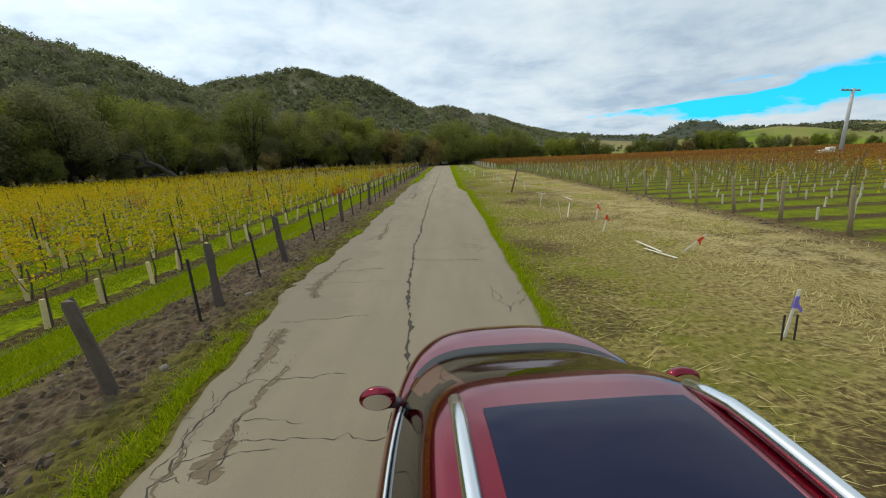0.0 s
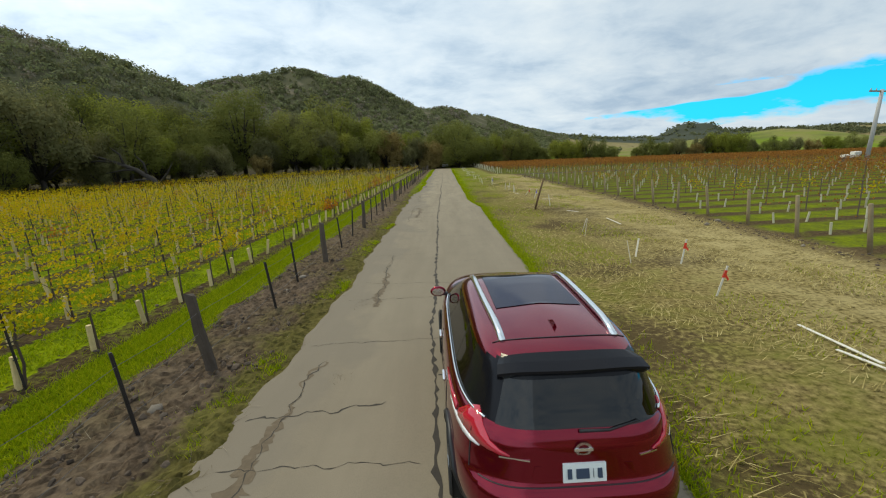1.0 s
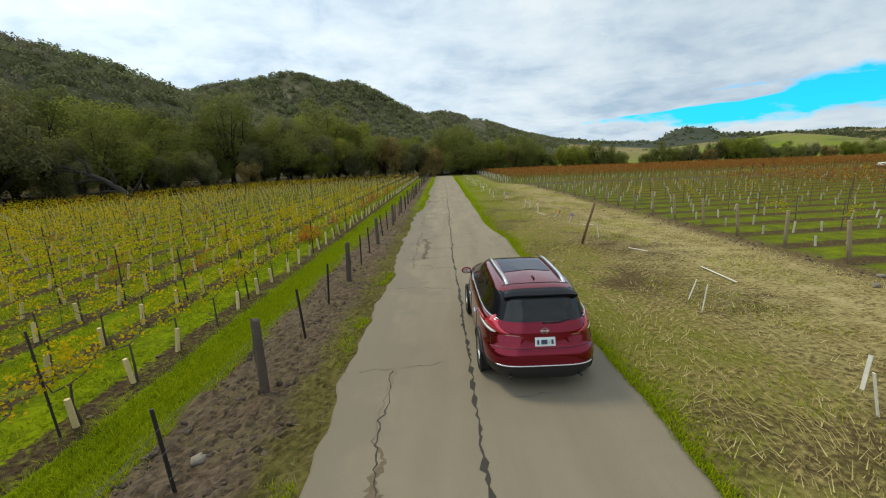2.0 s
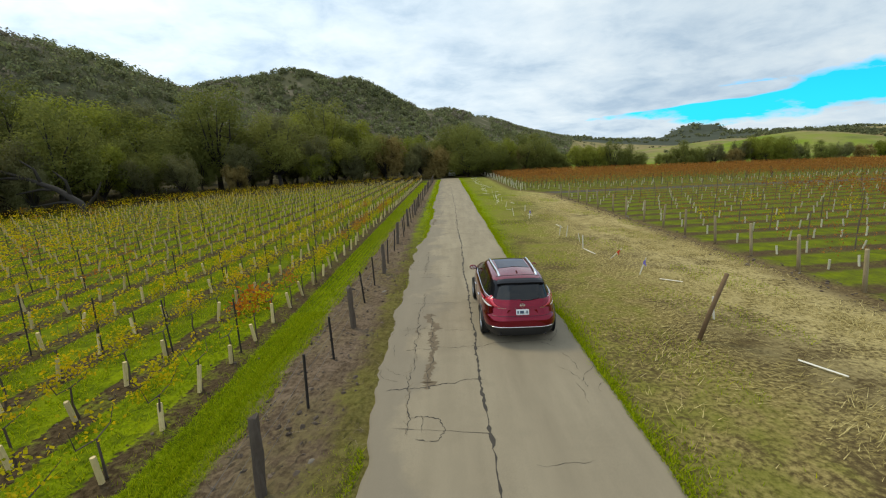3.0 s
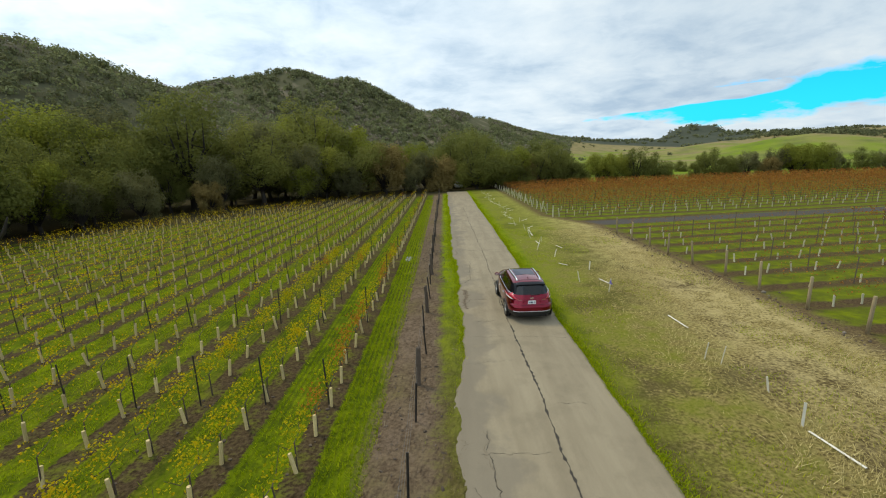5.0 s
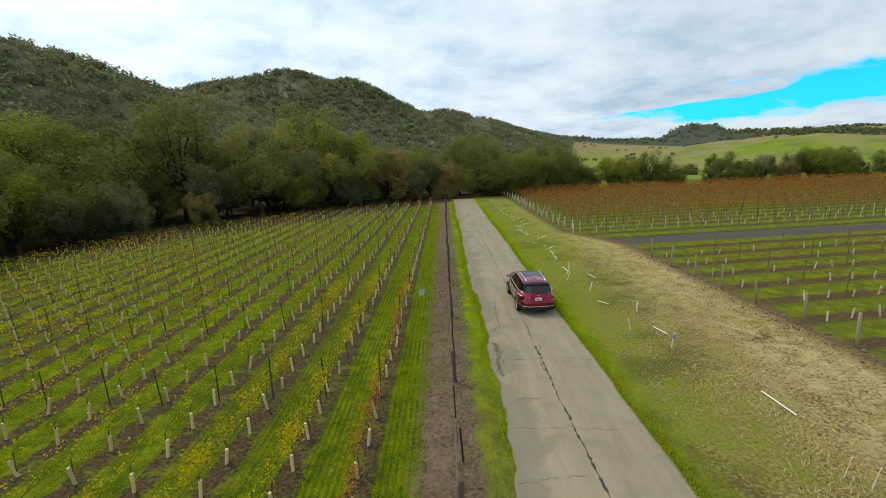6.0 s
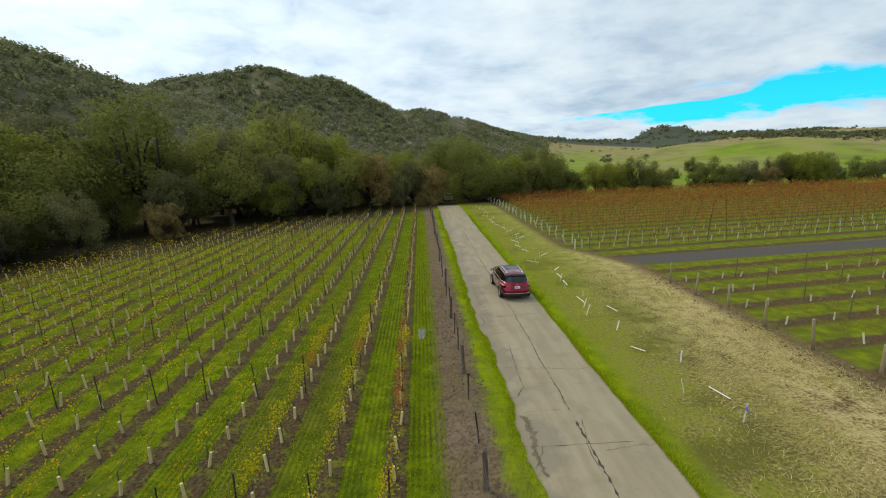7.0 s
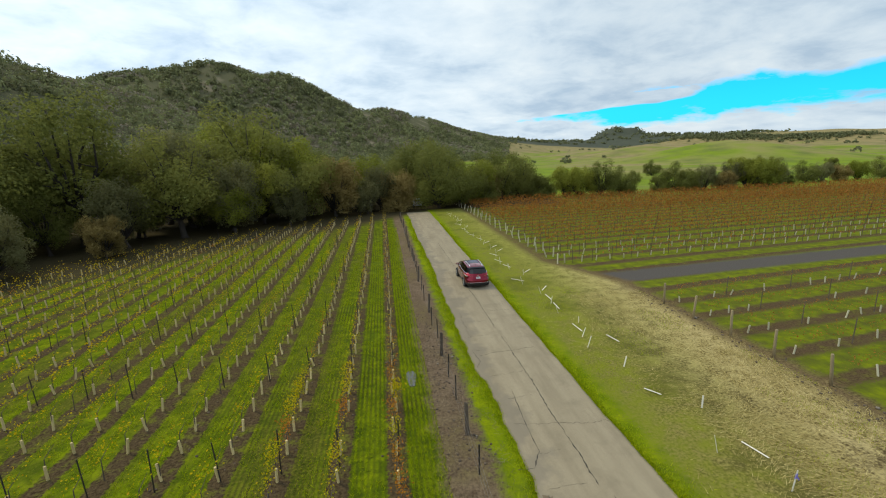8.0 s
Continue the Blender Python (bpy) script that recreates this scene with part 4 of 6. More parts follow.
    panel("number_plate", [(-0.155, 0.81), (0.155, 0.81), (0.155, 0.945), (-0.155, 0.945)], M_PLATE, 0.020, "white number plate")
    for cx, w in ((-0.105, 0.03), (-0.06, 0.03), (-0.02, 0.03), (0.02, 0.03), (0.062, 0.02), (0.105, 0.034)):
        panel("plate_bar", [(cx - w / 2, 0.845), (cx + w / 2, 0.845), (cx + w / 2, 0.91), (cx - w / 2, 0.91)], M_INK, 0.026)
    # round badge: ring with a bar
    bm = bmesh.new()
    cz, cy = 1.045, -2.226
    outer, inner = [], []
    for k in range(28):
        a = 2 * math.pi * k / 28
        outer.append(bm.verts.new((0.062 * math.cos(a), cy - 0.012, cz + 0.058 * math.sin(a))))
        inner.append(bm.verts.new((0.042 * math.cos(a), cy - 0.012, cz + 0.038 * math.sin(a))))
    for k in range(28):
        bm.faces.new((outer[k], outer[(k + 1) % 28], inner[(k + 1) % 28], inner[k]))
    bmesh.ops.solidify(bm, geom=bm.faces[:], thickness=0.012)
    part("badge_ring", bm, M_CHROME, car)
    part("badge_bar", box(0, cy - 0.014, cz, 0.14, 0.012, 0.026, 0.004), M_CHROME, car)
    for cx, w in ((-0.50, 0.22), (0.50, 0.14)):
        panel("badge_script", [(cx - w / 2, 0.962), (cx + w / 2, 0.962), (cx + w / 2, 0.974), (cx - w / 2, 0.974)], M_CHROME, 0.010)
    # wiper on the back window
    sp = Soup()
    a, b = tail(0.0, 1.17), tail(0.45, 1.20)
    sp.tube([a + Vector((-0.02, -0.02, 0.0)), a + Vector((0.2, -0.025, 0.0)), b + Vector((0, -0.02, 0.0))], [0.014, 0.011, 0.008], 6)
    put("rear_wiper", sp.mesh("rear_wiper", M_TRIM, True), car)
    # chrome line under and behind the side windows, kicking up at the last pillar
    for s in (-1, 1):
        sp = Soup()
        ring = rings[idx(1.160)]
        ks = range(-26, 20) if s > 0 else range(2 * q + 26, 2 * q - 20, -1)
        pts = [ring[k % AROUND] + Vector((s * 0.006, 0, 0.008)) for k in ks]
        sp.tube(pts, [0.012] * len(pts), 6)
        put("window_trim", sp.mesh("window_trim", M_CHROME, True), car, None, "chrome line under the side windows")
        for y in (0.10, -0.92):
            ring = rings[idx(0.94)]
            want = min(ring, key=lambda p: abs(p.y - y) + (0 if p.x * s > 0 else 9))
            part("door_handle", box(want.x + s * 0.018, y, 0.94, 0.03, 0.19, 0.032, 0.01), M_CHROME, car, "chrome door handle")
        # door mirror
        bm = bmesh.new()
        bmesh.ops.create_uvsphere(bm, u_segments=18, v_segments=10, radius=1.0)
        for v in bm.verts:
            v.co = Vector((s * 0.965 + v.co.x * 0.115, 1.04 + (v.co.y * 0.085 if v.co.y > 0 else v.co.y * 0.03), 1.19 + v.co.z * 0.080))
        shell = part("door_mirror", bm, M_PAINT, car, "red door mirror", True)
        bm = bmesh.new()
        vs = [bm.verts.new((s * 0.965 + 0.088 * math.cos(a), 1.006, 1.19 + 0.055 * math.sin(a))) for a in np.linspace(0, 2 * math.pi, 20)[:-1]]
        bm.faces.new(vs[::-1])
        part("mirror_glass", bm, M_CHROME, shell)
        part("mirror_arm", box(s * 0.885, 1.06, 1.145, 0.14, 0.06, 0.05, 0.015), M_TRIM, shell)
        # headlamp
        verts, faces = [], []
        for j in range(12):
            k = (q - s * (13 + j)) % AROUND
            for z in (0.80 + 0.006 * j, 0.90 + 0.004 * j):
                p = rings[idx(z)][k]
                verts.append(Vector((p.x * 1.008, p.y + 0.01, z)))
        for j in range(11):
            faces.append((2 * j, 2 * j + 2, 2 * j + 3, 2 * j + 1))
        ob = put("headlamp", mesh_of("headlamp", verts, faces, M_CLEARLENS, True), car, None, "clear headlamp")
        ob.modifiers.new("thick", "SOLIDIFY").thickness = 0.012
        # wheel-arch lips
        for wy in (1.42, -1.40):
            sp = Soup()
            pts = []
            for a in np.linspace(-0.25, math.pi + 0.25, 21):
                y, z = wy + 0.40 * math.cos(a), 0.36 + 0.40 * math.sin(a)
                ring = rings[idx(max(0.24, z))]
                p = min(ring, key=lambda p: abs(p.y - y) + (0 if p.x * s > 0 else 9))
                pts.append((p.x + s * 0.002, y, z))
            sp.tube(pts, [0.030] * 21, 6)
            put("wheel_arch", sp.mesh("wheel_arch", M_TRIM, True), car, None, "black plastic wheel-arch lip")
            bm = bmesh.new()
            ringv = [bm.verts.new((s * 0.948, wy + 0.385 * math.cos(a), 0.36 + 0.385 * math.sin(a))) for a in np.linspace(0, 2 * math.pi, 33)[:-1]]
            bm.faces.new(ringv)
            part("wheel_well", bm, M_TRIM, car)
    # panel gap of the tailgate and the rear doors, and the exhaust tips
    for x in (-0.55, 0.55):
        sp = Soup()
        sp.tube([(x - 0.02, -2.20, 0.30), (x + 0.02, -2.325, 0.30)], [0.02, 0.022], 10)
        put("exhaust_tip", sp.mesh("exhaust_tip", M_STEEL, True), car, None, "dark steel exhaust tip")
    sp = Soup()
    ring = rings[idx(0.77)]
    pts = [ring[k % AROUND] + Vector((0, -0.003, 0)) for k in range(3 * q - 22, 3 * q + 23)]
    sp.tube(pts, [0.006] * len(pts), 5)
    put("tailgate_gap", sp.mesh("tailgate_gap", M_TRIM), car)
    for s in (-1, 1):
        sp = Soup()
        pts = [rings[idx(z)][(3 * q + s * 24) % AROUND] for z in np.linspace(0.78, 1.08, 8)]
        sp.tube([p * 1.001 for p in pts], [0.005] * 8, 5)
        put("tailgate_gap", sp.mesh("tailgate_gap", M_TRIM), car)
        for y in (0.93, -0.03, -1.08):
            sp = Soup()
            pts = []
            for z in np.linspace(0.5, 1.07, 8):
                p = min(rings[idx(z)], key=lambda p: abs(p.y - y) + (0 if p.x * s > 0 else 9))
                pts.append((p.x + s * 0.001, y, z))
            sp.tube(pts, [0.005] * 8, 5)
            put("door_gap", sp.mesh("door_gap", M_TRIM), car)

    # wheels: tyre, rim and five double spokes, turning about their own axle
    def wheel_parts():
        tyre, rim = Soup(), Soup()
        prof = [(0.27, -0.11), (0.335, -0.118), (0.36, -0.09), (0.364, 0.0), (0.36, 0.09), (0.335, 0.118), (0.27, 0.11)]
        n = 40
        v = [(x, r * math.cos(2 * math.pi * k / n), r * math.sin(2 * math.pi * k / n)) for k in range(n) for r, x in prof]
        m = len(prof)
        tyre.add(v, [(k * m + j, k * m + j + 1, (k + 1) % n * m + j + 1, (k + 1) % n * m + j) for k in range(n) for j in range(m - 1)])
        prof = [(0.275, -0.105), (0.24, -0.09), (0.24, 0.09), (0.275, 0.105)]
        m = 4
        v = [(x, r * math.cos(2 * math.pi * k / n), r * math.sin(2 * math.pi * k / n)) for k in range(n) for r, x in prof]
        rim.add(v, [(k * m + j, k * m + j + 1, (k + 1) % n * m + j + 1, (k + 1) % n * m + j) for k in range(n) for j in range(m - 1)])
        for k in range(10):
            a = 2 * math.pi * (k // 2) / 5 + (0.13 if k % 2 else -0.13)
            rim.tube([(0.09, 0, 0), (0.085, 0.25 * math.cos(a), 0.25 * math.sin(a))], [0.032, 0.02], 5)
            rim.tube([(-0.09, 0, 0), (-0.085, 0.25 * math.cos(a), 0.25 * math.sin(a))], [0.032, 0.02], 5)
        rim.tube([(-0.10, 0, 0), (0.10, 0, 0)], [0.06, 0.06], 14)
        return tyre.mesh("tyre", M_RUBBER, True), rim.mesh("rim", M_ALLOY)

    # true proportions: a little longer and lower than the outlines above
    shape = Matrix.Diagonal((1.04, 1.05, 1.01, 1))
    for ob in car.children_recursive:
        ob.data.transform(shape)
    tyre, rim = wheel_parts()
    wheels = []
    for wy in (1.42, -1.40):
        for s in (-1, 1):
            w = new("wheel")
            w.parent = car
            w.matrix_basis = pose(s * 0.887, wy * 1.05, 0.362)
            put("tyre", tyre, w, None, "black rubber tyre")
            put("rim", rim, w, None, "alloy wheel rim")
            wheels.append((w, s * 0.887, wy * 1.05))
    return car, wheels


car, car_wheels = build_car()
CAR_ROWS = [(0.0, 1.69, 6.28), (0.5, 1.49, 10.20), (1.0, 1.26, 15.22), (1.5, 1.17, 19.85), (3.0, 1.12, 37.45), (3.5, 1.07, 42.25), (4.0, 0.97, 47.5), (4.5, 0.87, 51.95), (6.0, 0.90, 63.95), (6.5, 0.83, 68.1), (7.0, 0.77, 73.0), (7.5, 0.74, 76.95), (8.0, 0.71, 81.2)]


def motions():
    rows = []
    for t, x, y in CAR_ROWS:
        # the car still steers gently across the lane at first
        heading = 0.6 + 2.9 * max(0.0, 1.0 - t / 2.2)
        rows.append((t, pose(x, y, 0.04, 0.3 * (heading - 0.6), 0, heading)))
    walk(car, rows)
    times, along = [r[0] for r in CAR_ROWS], [r[2] for r in CAR_ROWS]
    for w, x, y in car_wheels:
        turn = []
        for n in range(0, 241):
            t = n / 30
            roll = -math.degrees(float(np.interp(t, times, along)) / 0.364)
            turn.append((t, pose(x, y, 0.362, roll % 360)))
        walk(w, turn)


# ---------- trees ----------
TREE_LINE = [(-3, 127), (-14, 122), (-25, 113), (-33, 104), (-38.5, 96), (-42, 87), (-44.5, 78), (-47.5, 68), (-52, 56), (-60, 40), (-72, 18)]


def tree_meshes(seed, height, spread, lobes=11, leaves=5200, leaf=0.36):
    """Trunk with limbs, and a crown of many small leaf sprays gathered round the limbs' ends, with gaps between."""
    rng = np.random.default_rng(seed)
    wood, crown = Soup(), Soup()
    lean = rng.normal(0, 0.35, 2)
    fork = height * rng.uniform(0.12, 0.2)
    base = Vector((0, 0, -0.15))
    top = Vector((lean[0], lean[1], fork))
    r0 = 0.028 * height
    wood.tube([base, base.lerp(top, 0.15) + Vector((0, 0, 0.1)), base.lerp(top, 0.6), top], [r0 * 1.5, r0 * 1.05, r0 * 0.9, r0 * 0.8], 8)
    tips = []
    for k in range(lobes):
        a = 2 * math.pi * (k / lobes) * 1.9 + rng.uniform(-0.4, 0.4)
        up = rng.uniform(0.0, 1.0) ** 0.85
        out = spread * math.sqrt(max(0.05, 1 - ((up - 0.48) / 0.6) ** 2)) * rng.uniform(0.6, 1.0)
        tip = Vector((lean[0] + out * math.cos(a), lean[1] + out * math.sin(a), height * (0.22 + 0.70 * up)))
        mid = top.lerp(tip, 0.5) + Vector(rng.normal(0, 0.35, 3)) + Vector((0, 0, 0.5))
        wood.tube([top - Vector((0, 0, 0.2)), mid, tip], [r0 * 0.5, r0 * 0.3, r0 * 0.08], 6)
        tips.append((tip, rng.uniform(0.75, 1.25)))
        side = mid.lerp(tip, 0.4) + Vector(rng.normal(0, 1.2, 3))
        wood.tube([mid, side], [r0 * 0.22, r0 * 0.06], 5)
        tips.append((side, rng.uniform(0.5, 0.9)))
    weights = np.array([w for _, w in tips]) ** 2
    weights /= weights.sum()
    pick = rng.choice(len(tips), leaves, p=weights)
    centre = np.array([t for t, _ in tips])[pick]
    size = np.array([w for _, w in tips])[pick] * 0.30 * spread
    # leaves sit near the outside of rounded boughs, each bough broken into sprays
    sub = rng.normal(0, 1, (len(tips), 22, 3)) + (0, 0, 0.25)
    sub /= np.linalg.norm(sub, axis=2)[:, :, None]
    way = sub[pick, rng.integers(0, 22, leaves)] + rng.normal(0, 0.34, (leaves, 3))
    way /= np.linalg.norm(way, axis=1)[:, None]
    pos = centre + way * (size * (0.35 + 0.85 * rng.uniform(0, 1, leaves) ** 0.6))[:, None] * (1.0, 1.0, 1.15)
    pos[:, 2] = np.maximum(pos[:, 2], height * 0.10)
    crown.quads(pos, np.full(leaves, leaf), rng, face=way + (0, 0, 0.25))
    return wood.mesh("trunk", M_BARK, True), crown


TREES = []
for n, (h, s, mat) in enumerate(((14.0, 6.6, M_LEAF_OAK), (13.0, 6.0, M_LEAF_WILLOW), (15.5, 6.4, M_LEAF_OAK), (11.0, 5.2, M_LEAF_BROWN), (12.0, 5.8, M_LEAF_WILLOW), (9.5, 5.0, M_LEAF_OAK), (13.5, 5.6, M_LEAF_GREY))):
    trunk, crown = tree_meshes(40 + n, h, s, 24, 14000, 0.36)
    TREES.append((trunk, crown.mesh("crown", mat), mat))


def plant_tree(k, x, y, size, turn, group, label, z=0.0):
    trunk, crown, mat = TREES[k]
    t = thing("tree", label, "tree", group, at=pose(x, y, z, 0, 0, turn) @ Matrix.Diagonal((size, size, size * 1.02, 1)))
    put("trunk", trunk, t)
    put("crown", crown, t)


def build_trees():
    rng = random.Random(11)
    names = {M_LEAF_OAK: "dark olive-green oak tree with a ragged crown", M_LEAF_WILLOW: "yellow-green willow tree with a loose crown",
             M_LEAF_BROWN: "browning autumn tree with a thin crown", M_LEAF_GREY: "grey-olive riverside tree with dark leaning limbs"}
    for depth, gap, low in ((-0.5, 17.0, 0.40), (2.5, 6.5, 0.86), (7, 8.0, 0.45), (10, 7.5, 1.0), (19, 8.5, 1.05), (30, 10, 1.1), (44, 13, 1.12)):
        for (x0, y0), (x1, y1) in zip(TREE_LINE, TREE_LINE[1:]):
            n = math.hypot(x1 - x0, y1 - y0)
            ox, oy = (y1 - y0) / n, -(x1 - x0) / n
            for i in range(max(1, round(n / gap))):
                f = (i + rng.uniform(0.1, 0.9)) / max(1, round(n / gap))
                d = depth + rng.uniform(-1.5, 1.5) + 3.0
                x, y = x0 + (x1 - x0) * f + ox * d, y0 + (y1 - y0) * f + oy * d
                if abs(x) < 3.4 and y < 150:
                    continue
                k = rng.choice((6, 1, 2, 6, 0, 2, 3, 6) if depth < 6 else (0, 1, 4, 1, 6, 2))
                plant_tree(k, x, y, low * rng.choice((0.7, 0.85, 0.95, 1.05, 1.2)), rng.uniform(0, 360), "trees of the riverside wood", names[TREES[k][2]])
    # trees closing the road's far end and the field's north side
    for x, y, size, k in ((-3.9, 131, 0.8, 3), (4.8, 131, 0.85, 2), (-3, 140, 0.7, 0), (3.2, 141, 0.7, 5), (-1, 145, 0.9, 2), (3, 146, 1.0, 2), (0.5, 150, 1.0, 0), (9, 134, 0.75, 0), (12.5, 139, 0.85, 4), (17, 142, 0.72, 3), (15, 137, 0.6, 5), (21, 143, 0.78, 0), (25, 144, 0.7, 2), (29, 142, 0.62, 5),
                          (30, 142, 0.62, 5), (35.5, 141, 0.62, 1), (39.5, 142, 0.66, 4), (44, 141, 0.60, 2), (49, 142, 0.52, 0), (52, 143, 0.44, 5), (8, 146, 0.9, 0), (20, 152, 0.8, 2), (27, 150, 0.7, 0),
                          (60, 143, 0.52, 5), (63.5, 142, 0.62, 0), (67.5, 143, 0.66, 5), (71.5, 142, 0.58, 6), (76, 141, 0.56, 3), (79, 143, 0.62, 6), (83, 142, 0.74, 1), (87.5, 143, 0.80, 4), (91, 144, 0.62, 0), (95, 146, 0.50, 6), (100, 148, 0.46, 5), (106, 148, 0.52, 0), (112, 149, 0.50, 6), (118, 149, 0.55, 3), (125, 150, 0.52, 1), (133, 150, 0.55, 0), (142, 149, 0.5, 5), (152, 147, 0.55, 6), (165, 146, 0.5, 0), (180, 143, 0.5, 5), (196, 140, 0.55, 2), (215, 136, 0.6, 0),
                          (74, 176, 0.4, 5), (96, 200, 0.45, 0), (128, 196, 0.5, 1), (150, 210, 0.45, 0), (176, 200, 0.5, 5)):
        low = 1.0 if x < 28 or y > 160 else (0.95 if x < 50 else 0.86)
        plant_tree(k, x, y, size * low, rng.uniform(0, 360), "trees north of the vineyards", names[TREES[k][2]], -2.1 * size * low)
    # a fallen dead trunk before the wood
    sp = Soup()
    sp.tube([(-44.5, 77.5, -0.2), (-45.5, 77.8, 1.4), (-47.8, 78, 2.9), (-51, 78, 4.2), (-54.5, 77.5, 5.6)], [0.42, 0.38, 0.3, 0.22, 0.08], 8)
    for a, b in (((-47.8, 78, 2.9), (-51.5, 77, 2.6)), ((-46.5, 78, 2.2), (-47.0, 77, 5.0)), ((-51, 78, 4.2), (-55.0, 76.5, 4.0)), ((-49.5, 78, 3.6), (-50.5, 77.2, 6.2)), ((-45.5, 77.8, 1.4), (-49.8, 76.5, 1.2)), ((-44.8, 77.5, 0.6), (-42.0, 77, 3.6))):
        m = [(p + q) / 2 + 0.25 for p, q in zip(a, b)]
        sp.tube([a, m, b], [0.20, 0.14, 0.05], 6)
    dead_at = pose(4.2, -6.5, 0.0)
    ob = put("dead_tree", sp.mesh("dead_tree", M_BARK, True), None, dead_at)
    tagged(ob, "bare dead tree leaning at the edge of the wood", "dead tree")


build_trees()


def build_far_woods():
    """Oaks and scrub on the hills, too many to count."""
    rng = np.random.default_rng(3)
    sp = Soup()
    n = 46000
    x = rng.uniform(-520, 420, n)
    y = rng.uniform(160, 1250, n)
    z = land_height(x, y)
    clear = np.sin(x * 0.016 + 2.0) * np.sin(y * 0.011 + x * 0.007) + 0.5 * np.sin(x * 0.05) * np.sin(y * 0.043)
    # a bare scree runs down the far shoulder
    scree = np.exp(-(((x - 62 - (y - 800) * 0.10) / 16) ** 2)) * (y > 780) * (y < 985)
    keep = (z > 2.0) & (clear < 0.85 + rng.uniform(-0.3, 0.5, n)) & (scree < 0.3) & (np.hypot(x, y) > 190) & (y < 700 + 1.3 * (x + 520)) & (x < 0.30 * y - 20)
    x, y, z = x[keep], y[keep], z[keep]
    d = np.hypot(x, y - 40)
    near = rng.random(len(x)) < np.where(d < 700, 1.0, 0.8)
    x, y, z, d = x[near], y[near], z[near], d[near]
    size = rng.uniform(2.2, 5.2, len(x)) * np.where(rng.random(len(x)) < 0.3, 0.55, 1.0)
    per = 26
    c = np.repeat(np.stack([x, y, z + size * 0.55], 1), per, 0)
    s = np.repeat(size, per)
    u = rng.normal(size=(len(c), 3))
    u /= np.linalg.norm(u, axis=1)[:, None]
    c = c + u * (s * rng.uniform(0.4, 0.95, len(s)))[:, None] * (1, 1, 0.85)
    patch = np.sin(x * 0.03 + 1.0) * np.sin(y * 0.024 + x * 0.011) * 0.35 + rng.uniform(0, 1, len(x))
    tint = np.repeat(np.where(patch < 0.45, 0, np.where(patch < 0.86, 1, 2)), per)
    for n, (mat, label) in enumerate(((M_LEAF_HILL, "dark green oak woods covering the hills"), (M_LEAF_HILL_LIGHT, "lighter olive-green oaks among the hill woods"), (M_LEAF_HILL_DRY, "grey-brown bare trees and scrub on the hills"))):
        sp = Soup()
        pick = tint == n
        sp.quads(c[pick], s[pick] * np.where(np.hypot(c[pick][:, 0], c[pick][:, 1]) < 480, 0.44, 0.58), rng, face=u[pick] + (0, 0, 0.35))
        tagged(put("far_woods", sp.mesh("far_woods", mat)), label, "woods", kind="stuff")
    # a wooded crest behind the eastern pastures
    sp = Soup()
    n = 900
    f = rng.uniform(0, 1, n)
    x, y = 895 + 265 * f + rng.normal(0, 30, n), 1250 - 290 * f + rng.normal(0, 30, n)
    z = land_height(x, y)
    size = rng.uniform(5, 9, n)
    c = np.repeat(np.stack([x, y, z + size * 0.5], 1), 14, 0)
    s = np.repeat(size, 14)
    u = rng.normal(size=(len(c), 3))
    u /= np.linalg.norm(u, axis=1)[:, None]
    sp.quads(c + u * (s * rng.uniform(0.4, 0.9, len(s)))[:, None] * (1.1, 1.1, 0.7), s * 0.7, rng, face=u + (0, 0, 0.35))
    tagged(put("crest_woods", sp.mesh("crest_woods", M_LEAF_HILL)), "dark woods along the crest behind the pastures", "woods", kind="stuff")
    # scattered oaks on the eastern pastures and the far crest
    sp = Soup()
    n = 2600
    x, y = rng.uniform(110, 1600, n), rng.uniform(180, 2250, n)
    z = land_height(x, y)
    clump = np.sin(x * 0.012) * np.sin(y * 0.015 + 1) + 0.4 * np.sin(x * 0.05 + y * 0.03)
    crest = (y > 1500) & (z > 52)
    keep = (clump > 0.55) | (crest & (rng.random(n) < 0.9))
    x, y, z = x[keep], y[keep], z[keep]
    size = np.where(y > 1400, rng.uniform(8, 14, len(x)), rng.uniform(2.5, 5.5, len(x)))
    c = np.repeat(np.stack([x, y, z + size * 0.4], 1), 14, 0)
    s = np.repeat(size, 14)
    u = rng.normal(size=(len(c), 3))
    u /= np.linalg.norm(u, axis=1)[:, None]
    sp.quads(c + u * (s * rng.uniform(0.4, 0.9, len(s)))[:, None] * (1.1, 1.1, 0.6), s * 0.8, rng, face=u + (0, 0, 0.35))
    ob = put("pasture_oaks", sp.mesh("pasture_oaks", M_LEAF_HILL))
    tagged(ob, "scattered dark oaks on the pasture hills", "woods", kind="stuff")


build_far_woods()


# ---------- western vineyard ----------
def west_limit(x):
    """Where the vine rows end before the wood."""
    for (x0, y0), (x1, y1) in zip(TREE_LINE, TREE_LINE[1:]):
        if x1 <= x <= x0:
            return y0 + (y1 - y0) * (x - x0) / (x1 - x0) - 5.0
    return 122.0


def tube_mesh(name, mat, h, r):
    sp = Soup()
    sp.tube([(0, 0, -0.04), (0.0, 0, h * 0.5), (0, 0, h)], [r, r * 0.97, r], 8, False)
    sp.tube([(0, 0, h), (0, 0, h - 0.10)], [r * 0.86, r * 0.8], 8)
    return sp.mesh(name, mat)


def stake_mesh(h):
    sp = Soup()
    sp.tube([(0, 0, -0.1), (0, 0, h)], [0.024, 0.022], 4)
    for z in (0.5, 0.85, 1.2):
        sp.tube([(0.0, -0.03, z), (0.0, 0.03, z)], [0.012, 0.012], 4)
    return sp.mesh("grape_stake", M_STEEL)


